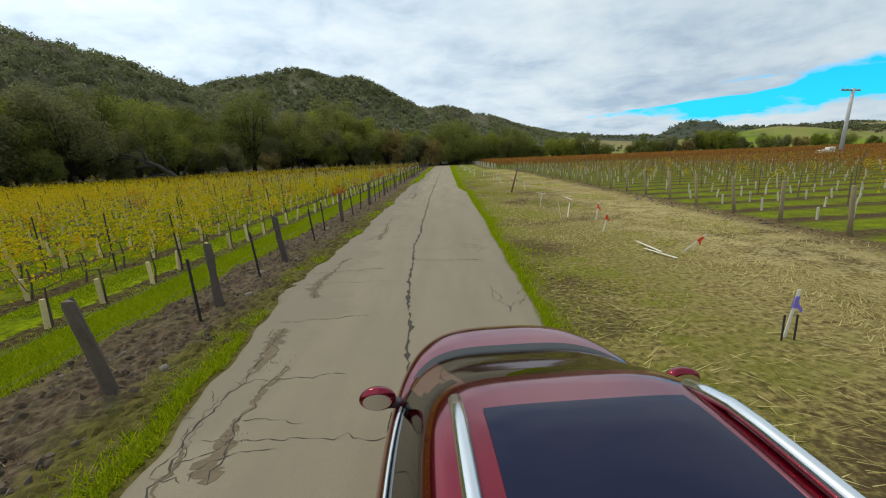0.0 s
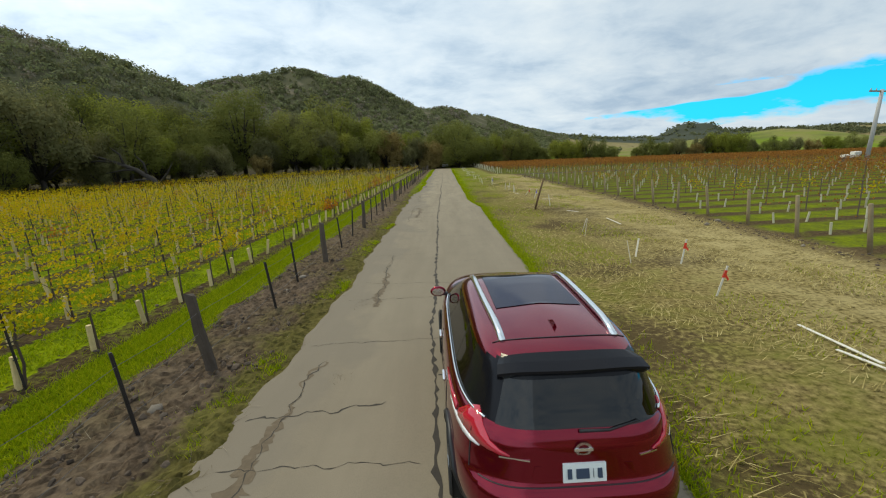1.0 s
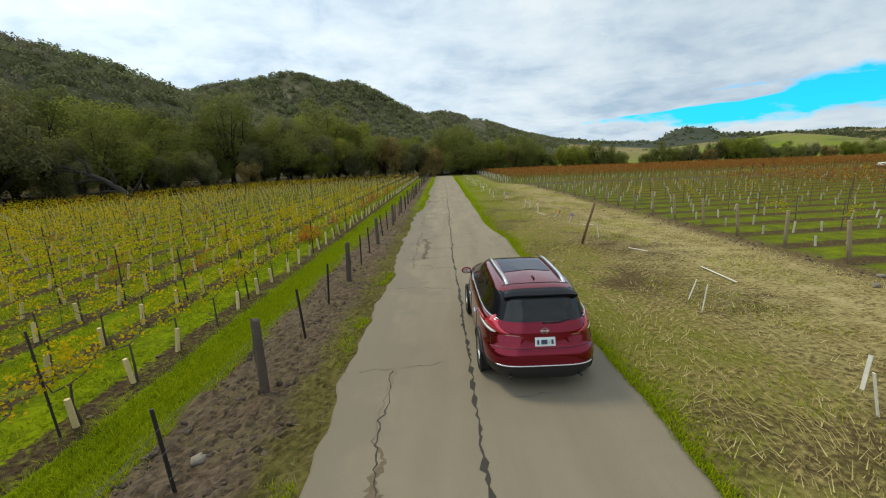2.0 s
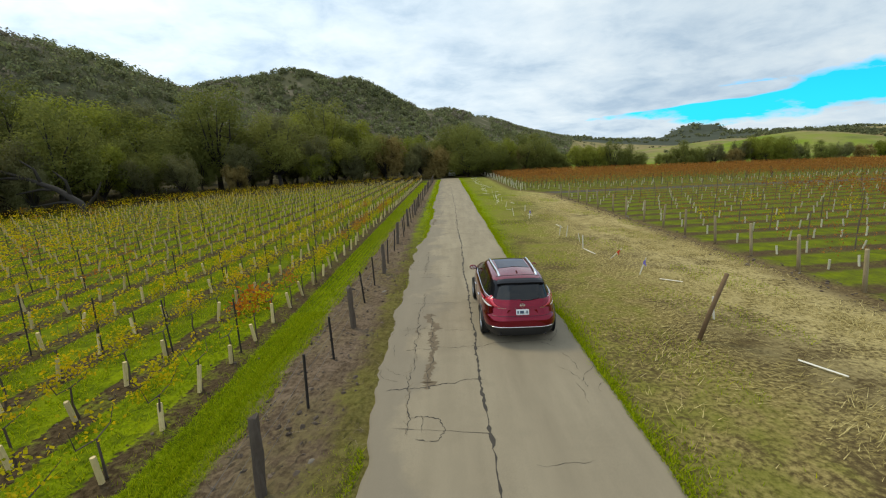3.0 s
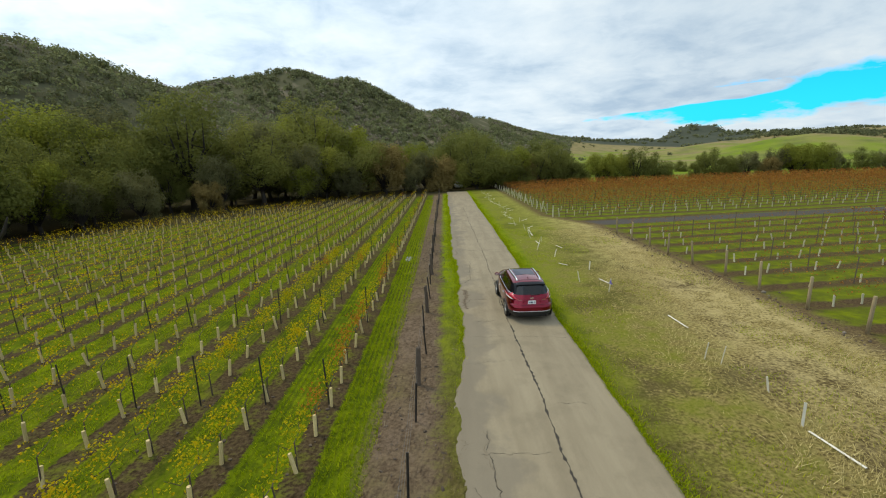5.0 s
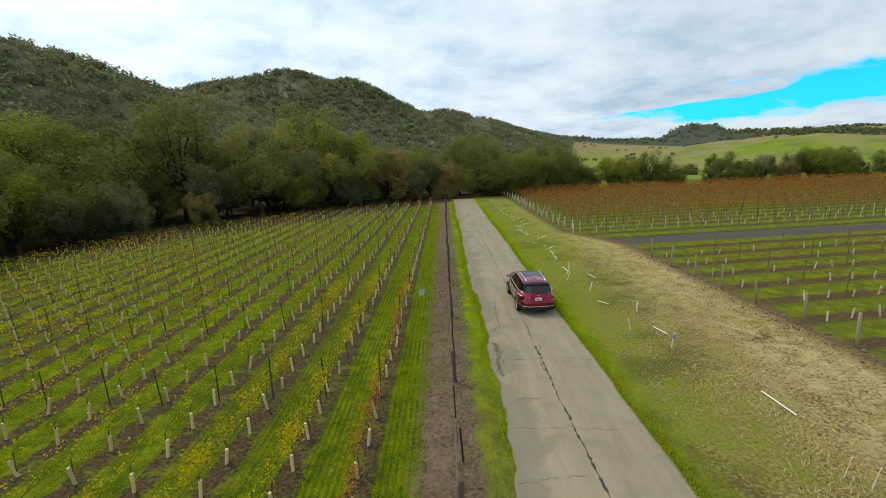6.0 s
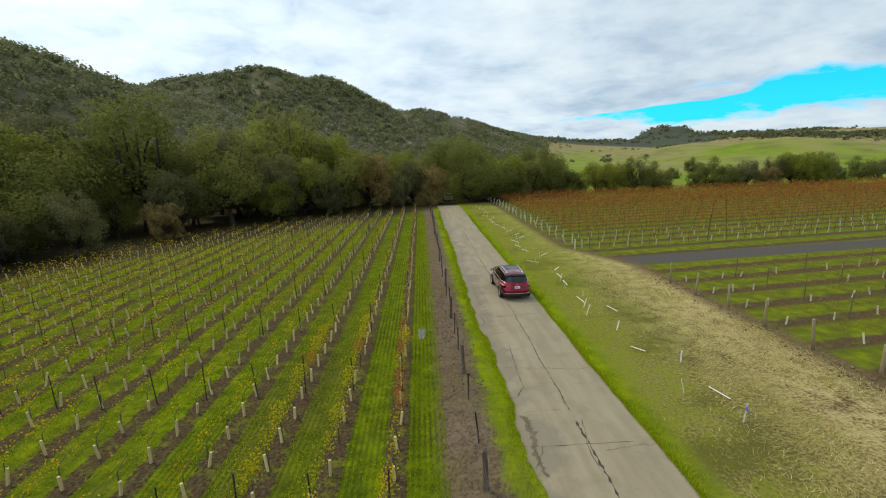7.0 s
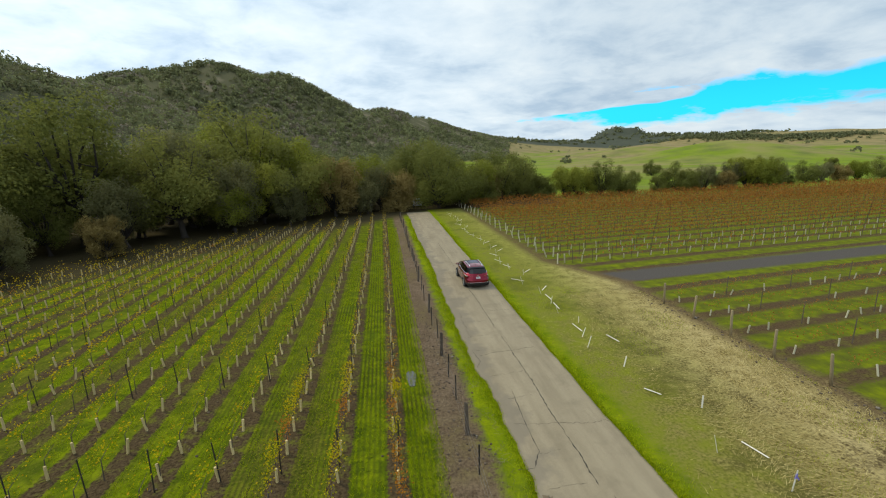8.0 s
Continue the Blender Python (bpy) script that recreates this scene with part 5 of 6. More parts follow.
def vine_soups(rng, leaves, reach, low=0.72, high=1.35, leaf=0.10):
    wood, green = Soup(), Soup()
    pts = [(0, 0, 0), (rng.normal(0, 0.03), rng.normal(0, 0.04), 0.35), (rng.normal(0, 0.03), rng.normal(0, 0.05), 0.72)]
    wood.tube(pts, [0.026, 0.02, 0.016], 5)
    for s in (-1, 1):
        a = Vector(pts[-1])
        b = a + Vector((rng.normal(0, 0.05), s * reach * 0.55, 0.05))
        c = b + Vector((rng.normal(0, 0.12), s * reach * 0.25, rng.uniform(0.15, 0.5)))
        wood.tube([a, b, c], [0.014, 0.010, 0.004], 4)
    if leaves:
        n = leaves
        y = np.clip(rng.normal(0, reach * 0.55, n), -reach, reach)
        z = rng.uniform(low + 0.1, high + 0.08, n) - 0.2 * np.abs(y / reach)
        x = rng.normal(0, 0.13, n)
        green.quads(np.stack([x, y, z], 1), np.full(n, leaf), rng)
    return wood, green


def build_west_vineyard():
    rng = np.random.default_rng(21)
    tube, stake = tube_mesh("grow_tube", M_TUBE, 0.54, 0.048), stake_mesh(1.55)
    kinds = []
    for n, (leaves, mat, label) in enumerate(((330, M_LEAF_YELLOW, "young grapevine with yellow autumn leaves"), (190, M_LEAF_YELLOW, "young grapevine with sparse yellow leaves"),
                                              (70, M_LEAF_YELLOW, "nearly bare young grapevine"), (150, M_LEAF_ORANGE, "young grapevine with orange autumn leaves"))):
        wood, green = vine_soups(rng, leaves, 0.64, leaf=0.074)
        kinds.append((wood.mesh("vine_wood", M_VINEWOOD), green.mesh("vine_leaves", mat), label))
    tubes, stakes, wood, yellow, orange = Soup(), Soup(), Soup(), Soup(), Soup()
    t_v = [tuple(v.co) for v in tube.vertices]
    t_f = [tuple(p.vertices) for p in tube.polygons]
    s_v = [tuple(v.co) for v in stake.vertices]
    s_f = [tuple(p.vertices) for p in stake.polygons]
    count = 0
    for row in range(42):
        x = ROW0 - ROW_STEP * row
        end = west_limit(x)
        y = -4.0 + (row * 0.37) % 1.33
        lush_row = rng.uniform(0.7, 1.2)
        while y < end:
            jx = x + rng.normal(0, 0.04)
            near = row < 4 and 8 < y < 76
            tilt = Euler((rng.normal(0, 0.09), rng.normal(0, 0.09), rng.uniform(0, 6.28)))
            m = Matrix.LocRotScale((jx, y, 0), tilt, (1, 1, rng.uniform(0.85, 1.15)))
            gone = rng.random() < 0.06
            if not gone:
                if near and count < 290:
                    count += 1
                    ob = put("grow_tube", tube, None, m)
                    tagged(ob, "cream plastic grow tube round a young vine", "grow tube", "grow tubes of the western vineyard")
                elif row < 30:
                    tubes.add([m @ Vector(v) for v in t_v], t_f)
            lush = lush_row * (1.25 if y < 38 else 0.75) * (1.2 if row > 4 else 1.0)
            if row == 0 and y > 46:
                kind = rng.choice([3, 2, 0, 1], p=[0.42, 0.25, 0.15, 0.18])
            else:
                kind = rng.choice([0, 1, 2, 3], p=np.array([0.36 * lush, 0.3, 0.3, 0.04]) / (0.64 + 0.36 * lush))
            if y > end - 5:
                kind = 2
            m2 = pose(jx, y + 0.1, 0, 0, 0, rng.choice([0, 180]))
            if row < 3 and 10 < y < 66:
                w, g, label = kinds[kind]
                v = thing("grapevine", label, "grapevine", "vines of the western vineyard", at=m2)
                put("vine_wood", w, v)
                put("vine_leaves", g, v)
            else:
                if row < 14:
                    a = Vector((jx, y, 0))
                    wood.tube([a, a + Vector((0, 0.05, 0.75)), a + Vector((0.05, 0.5, 1.0))], [0.022, 0.014, 0.006], 4, False)
                n = int((140, 95, 42, 90)[kind] * (1.6 if y < 40 else (0.9 if y < 50 else (0.5 if y < 62 else 0.32))))
                pts = np.stack([rng.normal(jx, 0.14, n), y + rng.normal(0, 0.36, n), rng.normal(1.05, 0.19, n)], 1)
                (orange if kind == 3 else yellow).quads(pts, np.full(n, 0.078 if row < 8 else 0.105), rng)
            y += 1.33
        y = 41.6 - 6.4 * 7 + rng.normal(0, 0.1)
        while y < end + 2:
            h = Matrix.LocRotScale((x + rng.normal(0, 0.03), y, 0), Euler((rng.normal(0, 0.025), rng.normal(-0.06 if y < 32 else -0.015, 0.025), 0)), (1, 1, rng.uniform(0.92, 1.1)))
            if row < 14 and y > 8:
                ob = put("grape_stake", stake, None, h)
                tagged(ob, "thin dark steel vine stake standing in the row", "vine stake", "stakes of the western vineyard")
            else:
                stakes.add([h @ Vector(v) for v in s_v], s_f)
            y += 6.4
    for name, sp, mat, label, cat in (("grow_tubes", tubes, M_TUBE, "rows of cream grow tubes further off", "grow tubes"), ("grape_stakes", stakes, M_STEEL, "rows of dark steel vine stakes further off", "vine stakes"),
                                      ("vine_trunks", wood, M_VINEWOOD, "thin dark trunks of young vines", "grapevines"), ("yellow_vines", yellow, M_LEAF_YELLOW, "yellowing leaves of the vine rows", "grapevines"),
                                      ("orange_vines", orange, M_LEAF_ORANGE, "orange leaves of single vines", "grapevines")):
        tagged(put(name, sp.mesh(name, mat)), label, cat, kind="stuff")


build_west_vineyard()


# ---------- eastern vineyard ----------
def build_east_vineyard():
    rng = np.random.default_rng(31)
    tube, post = tube_mesh("grow_tube", M_TUBEW, 0.46, 0.042), Soup()
    post.tube([(0, 0, -0.2), (0, 0, 0.7), (0, 0, 1.45), (0, 0, 1.48)], [0.068, 0.065, 0.06, 0.05], 10)
    post = post.mesh("end_post", M_PALEWOOD, True)
    white_post = Soup()
    white_post.tube([(0, 0, -0.1), (0.0, 0, 1.0)], [0.06, 0.06], 7)
    white_post = white_post.mesh("row_marker", M_TUBEW)
    t_v = [tuple(v.co) for v in tube.vertices]
    t_f = [tuple(p.vertices) for p in tube.polygons]
    tubes, stakes, wood, leaves, red = Soup(), Soup(), Soup(), Soup(), Soup()
    count = 0
    for n in range(-8, 20):
        y0 = 22.4 + RIGHT_STEP * n
        edge = 12.95 if n < 12 else 12.95 - 0.12 * (n - 12)
        ob = put("end_post", post, None, pose(edge + rng.normal(0, 0.08), y0, 0, rng.normal(0, 2.0), rng.normal(-5.5 if y0 < 48 else -1.5, 2.0)))
        tagged(ob, "weathered pale wooden end post of a vine row", "post", "end posts of the eastern vineyard")
        x = edge + 1.3
        while x < 62:
            y = y0 + RIGHT_SLOPE * (x - edge)
            if y < 75.5 + 0.085 * x:
                m = Matrix.LocRotScale((x, y + rng.normal(0, 0.05), 0), Euler((rng.normal(0, 0.1), rng.normal(0, 0.1), rng.uniform(0, 6))), (1, 1, rng.uniform(0.85, 1.2)))
                if rng.random() > 0.35:
                    if x < 24 and y > 16 and count < 190:
                        count += 1
                        ob = put("grow_tube", tube, None, m)
                        tagged(ob, "white plastic grow tube round a young vine", "grow tube", "grow tubes of the eastern vineyard")
                    else:
                        tubes.add([m @ Vector(v) for v in t_v], t_f)
                if rng.random() < 0.07:
                    k = 60
                    leaves.quads(np.stack([x + rng.normal(0, 0.35, k), y + rng.normal(0, 0.15, k), rng.normal(0.95, 0.2, k)], 1), np.full(k, 0.11), rng)
                k = (14 if y < 40 and x < 24 else 40) if x < 34 else 34
                if k:
                    red.quads(np.stack([x + rng.normal(0, 0.32, k), y + rng.normal(0, 0.2, k), rng.uniform(0.6, 1.35, k)], 1), np.full(k, 0.085 if x < 34 else 0.18), rng)
            x += 1.45
        x = edge + 5.2
        while x < 62:
            y = y0 + RIGHT_SLOPE * (x - edge)
            if y < 75.5 + 0.085 * x:
                stakes.tube([(x, y, -0.1), (x + rng.normal(0, 0.03), y, 1.4)], [0.028, 0.026], 5)
            x += 5.8
    # beyond x = 62 the older vines stand in full red leaf
    for n in range(-10, 18):
        y0 = 22.4 + RIGHT_STEP * n
        k = 1100
        x = rng.uniform(62, 150, k)
        red.quads(np.stack([x, y0 + RIGHT_SLOPE * (x - 13) + rng.normal(0, 0.25, k), rng.uniform(0.5, 1.5, k)], 1), np.full(k, 0.34), rng)
    # the red vineyard north of the farm track
    for n in range(0, 25):
        y0 = 84.5 + RIGHT_STEP * n
        edge = 9.6 - 0.04 * n
        for j in range(2):
            ob = put("row_marker", white_post, None, pose(edge + 0.75 * j, y0 + 0.1 * j, 0, rng.normal(0, 6), rng.normal(0, 9)))
            tagged(ob, "short white plastic sleeve at the end of a vine row", "row marker", "markers of the red vineyard")
            if n > 15:
                break
        young = n < 3
        if young:
            x = edge + 2.5
            while x < 75:
                m = Matrix.LocRotScale((x, y0 + 0.085 * (x - edge), 0), Euler((rng.normal(0, 0.08), rng.normal(0, 0.08), 0)), (1, 1, rng.uniform(0.9, 1.4)))
                tubes.add([m @ Vector(v) for v in t_v], t_f)
                x += 1.5
        length = 130 - edge
        k = int(length * (6.0 if young else (36 if n < 14 else 24)))
        x = edge + 1.0 + rng.uniform(0, 1, k) * length
        thin = rng.random(k) < np.clip((x - edge) / 6 + 0.4, 0, 1)
        x = x[thin & (y0 + 0.085 * (x - edge) < 137.0 + 0.02 * x)]
        k = len(x)
        red.quads(np.stack([x, y0 + 0.085 * (x - edge) + rng.normal(0, 0.24, k), rng.uniform(0.45, 1.45, k)], 1), np.full(k, 0.19 if n < 10 else 0.26), rng)
        x = edge + 1.5
        while x < 100 and y0 + 0.085 * (x - edge) < 136:
            wood.tube([(x, y0 + 0.085 * (x - edge), 0), (x, y0 + 0.085 * (x - edge), 1.25)], [0.03, 0.022], 4, False)
            x += 2.1 if n < 9 else 4.2
    for name, sp, mat, label, cat in (("white_tubes", tubes, M_TUBEW, "rows of white grow tubes further off", "grow tubes"), ("vine_stakes", stakes, M_OLDWOOD, "thin brown stakes in the eastern vine rows", "vine stakes"),
                                      ("red_vine_trunks", wood, M_VINEWOOD, "dark trunks of the red vine rows", "grapevines"), ("young_vine_leaves", leaves, M_LEAF_YELLOW, "scattered yellow leaves on young eastern vines", "grapevines"),
                                      ("red_vines", red, M_LEAF_RED, "rust-red autumn leaves of the older vine rows", "grapevines")):
        tagged(put(name, sp.mesh(name, mat)), label, cat, kind="stuff")


build_east_vineyard()


# ---------- roadside fence ----------
def build_fence():
    rng = np.random.default_rng(8)
    woods = []
    for k in range(3):
        bm = bmesh.new()
        bmesh.ops.create_cone(bm, cap_ends=True, segments=9, radius1=0.085, radius2=0.07, depth=1.45)
        bmesh.ops.subdivide_edges(bm, edges=[e for e in bm.edges if abs(e.verts[0].co.z - e.verts[1].co.z) > 0.5], cuts=4)
        for v in bm.verts:
            v.co.x += rng.normal(0, 0.008)
            v.co.y += rng.normal(0, 0.008)
            v.co.z += 0.575 + (rng.normal(0, 0.03) if v.co.z > 0.7 else 0)
        me = bpy.data.meshes.new("wooden_post")
        bm.to_mesh(me)
        bm.free()
        me.materials.append(M_OLDWOOD)
        woods.append(me)
    sp = Soup()
    sp.tube([(0, 0, -0.1), (0, 0, 1.2)], [0.026, 0.024], 4)
    sp.tube([(0.02, 0, -0.1), (0.02, 0, 1.18)], [0.012, 0.012], 4)
    steel = sp.mesh("steel_post", M_STEEL)
    ys = [1.4, 4.0, 7.0, 9.6, 11.9, 12.7, 14.6, 16.3, 18.9, 21.1, 23.4, 25.6, 27.9, 30.2, 32.4, 34.5, 36.5, 38.6, 40.7, 42.4, 44.2, 46.9]
    while ys[-1] < 118:
        ys.append(ys[-1] + rng.uniform(1.9, 2.6))
    tops = []
    for n, y in enumerate(ys):
        x = -3.32 - 0.28 * min(1, max(0, (y - 8) / 14))
        wooden = y in (9.6, 12.7, 16.3) or (y > 17 and n % 3 == 1)
        lean = (rng.normal(0, 2.5), rng.normal(-4.5 if y < 26 else -1.0, 2.5))
        if y == 9.6:
            lean = (3, -9)
        ob = put("fence_post", woods[n % 3] if wooden else steel, None, pose(x + rng.normal(0, 0.05) + (0.22 if y == 9.6 else 0.0), y, 0, *lean, rng.uniform(0, 360) if wooden else 0))
        tagged(ob, "weathered grey wooden fence post" if wooden else "thin dark steel fence post", "fence post", "posts of the roadside fence")
        tops.append((x, y))
    for z in (0.35, 0.7, 1.02):
        sp = Soup()
        pts = []
        for (x0, y0), (x1, y1) in zip(tops, tops[1:]):
            pts += [(x0 - 0.06, y0, z), ((x0 + x1) / 2 - 0.06, (y0 + y1) / 2, z - 0.05)]
        sp.tube(pts, [0.0035] * len(pts), 4)
        tagged(put("fence_wire", sp.mesh("fence_wire", M_WIRE)), "slack fence wire strung between roadside posts", "fence wire", "wires of the roadside fence")


build_fence()


# ---------- survey laths and flags on the mown strip ----------
def build_laths():
    rng = random.Random(14)

    def lath(a, b, w=0.06, label="pale wooden survey lath lying in the straw", name="survey_lath", mat=M_LATH):
        a, b = Vector(a), Vector(b)
        d = b - a
        bm = box(0, 0, 0, w, 0.014, d.length, 0.003)
        me = bpy.data.meshes.new(name)
        bm.to_mesh(me)
        bm.free()
        me.materials.append(mat)
        q = d.to_track_quat("Z", "Y")
        ob = put(name, me, None, Matrix.LocRotScale((a + b) / 2, q, None))
        tagged(ob, label, "survey lath", "survey laths along the road")

    def flag(x, y, h, mat, tilt=(0.0, 0.0)):
        f = thing("survey_flag", "white survey stake with a %s ribbon" % ("red" if mat is M_RED else "violet"), "survey flag", "survey flags along the road", at=pose(x, y, 0, *tilt))
        part("stake", box(0, 0, h / 2 - 0.05, 0.042, 0.016, h + 0.1, 0.003), M_LATH, f)
        sp = Soup()
        sp.add([(-0.03, -0.012, h * 0.62), (0.03, -0.012, h * 0.62), (0.032, -0.014, h * 0.86), (-0.028, -0.014, h * 0.86)], [(0, 1, 2, 3)])
        sp.add([(0.03, -0.012, h * 0.64), (0.10, -0.03, h * 0.54), (0.11, -0.03, h * 0.60), (0.03, -0.014, h * 0.74)], [(0, 1, 2, 3)])
        sp.add([(-0.03, 0.012, h * 0.60), (0.03, 0.012, h * 0.60), (0.03, 0.012, h * 0.84), (-0.03, 0.012, h * 0.84)], [(3, 2, 1, 0)])
        me = sp.mesh("ribbon", mat)
        ob = put("ribbon", me, f)
        ob.modifiers.new("thick", "SOLIDIFY").thickness = 0.004

    for x0, y0, x1, y1 in ((6.71, 17.3, 6.72, 15.8), (6.5, 16.3, 6.75, 15.1), (8.2, 30.5, 8.1, 28.6), (6.2, 46.05, 6.35, 44.75), (6.8, 53.9, 6.85, 52.5), (4.65, 63.4, 5.05, 62.8), (5.9, 59.6, 6.1, 58.7), (7.2, 33.8, 7.6, 33.0), (5.9, 68.9, 6.1, 67.9), (7.3, 40.4, 7.9, 39.9)):
        lath((x0, y0, 0.05), (x1, y1, 0.06))
    for x, y in ((5.8, 22.2), (6.0, 27.4), (6.23, 22.9), (5.83, 26.5), (6.9, 36.4), (6.25, 46.3), (6.0, 50.0), (6.3, 49.6), (6.6, 47.9), (4.72, 59.3), (4.17, 67.7), (4.88, 65.4), (6.05, 61.7)):
        lath((x, y, -0.05), (x + rng.uniform(-0.18, 0.18), y + rng.uniform(-0.1, 0.1), rng.uniform(0.5, 0.75)), label="pale wooden survey lath standing in the straw")
    y = 69.0
    while y < 121:
        x = 4.9 + rng.uniform(-0.5, 0.5)
        lath((x, y, -0.05), (x + rng.uniform(-0.25, 0.25), y, rng.uniform(0.4, 0.7)), label="pale wooden survey lath standing in the grass")
        if rng.random() < 0.7:
            a = rng.uniform(-0.9, 0.9)
            lath((x + 0.3, y + 0.6, 0.06), (x + 0.3 + 1.1 * math.sin(a), y + 0.6 + 1.1 * math.cos(a), 0.10))
        y += rng.uniform(1.7, 2.7)
    flag(5.92, 10.6, 0.75, M_VIOLET, (4, 6))
    for dx in (-0.10, 0.08):
        sp = Soup()
        sp.tube([(5.9 + dx, 10.5, -0.1), (5.92 + dx, 10.52, 0.38)], [0.014, 0.014], 5)
        tagged(put("steel_pin", sp.mesh("steel_pin", M_STEEL)), "short dark steel pin beside a survey stake", "steel pin", "survey flags along the road")
    for x, y, mat, tilt in ((7.35, 15.9, M_RED, (20, 40)), (7.1, 21.9, M_RED, (0, 8)), (6.37, 19.1, M_RED, (5, 10)), (6.75, 43.9, M_RED, (25, 35)), (6.9, 41.2, M_VIOLET, (4, 15)), (5.6, 57.4, M_VIOLET, (0, 6))):
        flag(x, y, 0.72, mat, tilt)
    sp = Soup()
    sp.tube([(5.62, 35.05, -0.2), (5.85, 34.98, 0.8), (6.12, 34.9, 1.82)], [0.06, 0.057, 0.05], 9)
    tagged(put("leaning_post", sp.mesh("leaning_post", M_POST, True)), "old brown wooden post leaning in the mown strip", "post")


build_laths()


# ---------- pale car parked where the road enters the wood ----------
def build_parked_car():
    c = thing("parked_car", "pale grey car parked under trees at the road's end", "car", at=pose(0.7, 136.0, 0.0))
    pale = material("pale_grey_paint", (0.42, 0.43, 0.43), 0.35, grain=0.1, scale=3, bump=0.0)
    bm = box(0, 0, 0.62, 1.8, 4.2, 0.62, 0.12)
    part("body", bm, pale, c)
    bm = box(0, -0.1, 1.22, 1.56, 2.3, 0.62, 0.06)
    for v in bm.verts:
        if v.co.z > 1.25:
            v.co.x *= 0.80
            v.co.y *= 0.72
    part("cabin", bm, pale, c)
    for y, tilt in ((-1.13, 24), (0.94, -24)):
        bm = box(0, 0, 0, 1.26, 0.03, 0.40, 0.01)
        bm.transform(pose(0, y, 1.24, -tilt))
        part("car_window", bm, M_GLOSSBLACK, c)
    for sx in (-0.84, 0.84):
        for sy in (-1.3, 1.3):
            sp = Soup()
            sp.tube([(sx - 0.1, sy, 0.32), (sx + 0.1, sy, 0.32)], [0.32, 0.32], 18)
            put("wheel", sp.mesh("wheel", M_RUBBER), c)


build_parked_car()


# ---------- utility pole ----------
def build_pole():
    p = thing("utility_pole", "tall pale utility pole with a single cross-arm beyond the vines", "utility pole", at=pose(73.5, 85, 0, 0, 3.0))
    sp = Soup()
    sp.tube([(0, 0, -0.5), (0, 0, 6), (0, 0, 11.6)], [0.34, 0.3, 0.25], 10)
    put("shaft", sp.mesh("shaft", material("pale_pole", (0.46, 0.45, 0.43), 0.8, grain=0.3, scale=3), True), p)
    part("cross_arm", box(-0.4, 0, 11.3, 3.4, 0.2, 0.25, 0.03), M_PALEWOOD, p)
    for x in (-1.9, -1.0, 0.9):
        sp = Soup()
        sp.tube([(x, 0, 11.4), (x, 0, 11.75)], [0.09, 0.07], 8)
        put("insulator", sp.mesh("insulator", M_TUBEW), p)


build_pole()


# ---------- grass, straw, clods and stones ----------
def blades(sp, x, y, rng, height, width, lean=0.35):
    n = len(x)
    a = rng.uniform(0, 2 * math.pi, n)
    h = height * rng.uniform(0.5, 1.3, n)
    dx, dy = np.cos(a) * width, np.sin(a) * width
    lx, ly = rng.normal(0, lean, n) * h, rng.normal(0, lean, n) * h
    z = np.full(n, -0.01)
    v = np.stack([np.stack([x - dx, y - dy, z], 1), np.stack([x + dx, y + dy, z], 1), np.stack([x + lx, y + ly, h], 1)], 1).reshape(-1, 3)
    k = sp.n + 3 * np.arange(n)
    sp.v.append(v)
    sp.f.append([(i, i + 1, i + 2) for i in k.tolist()])
    sp.n += 3 * n


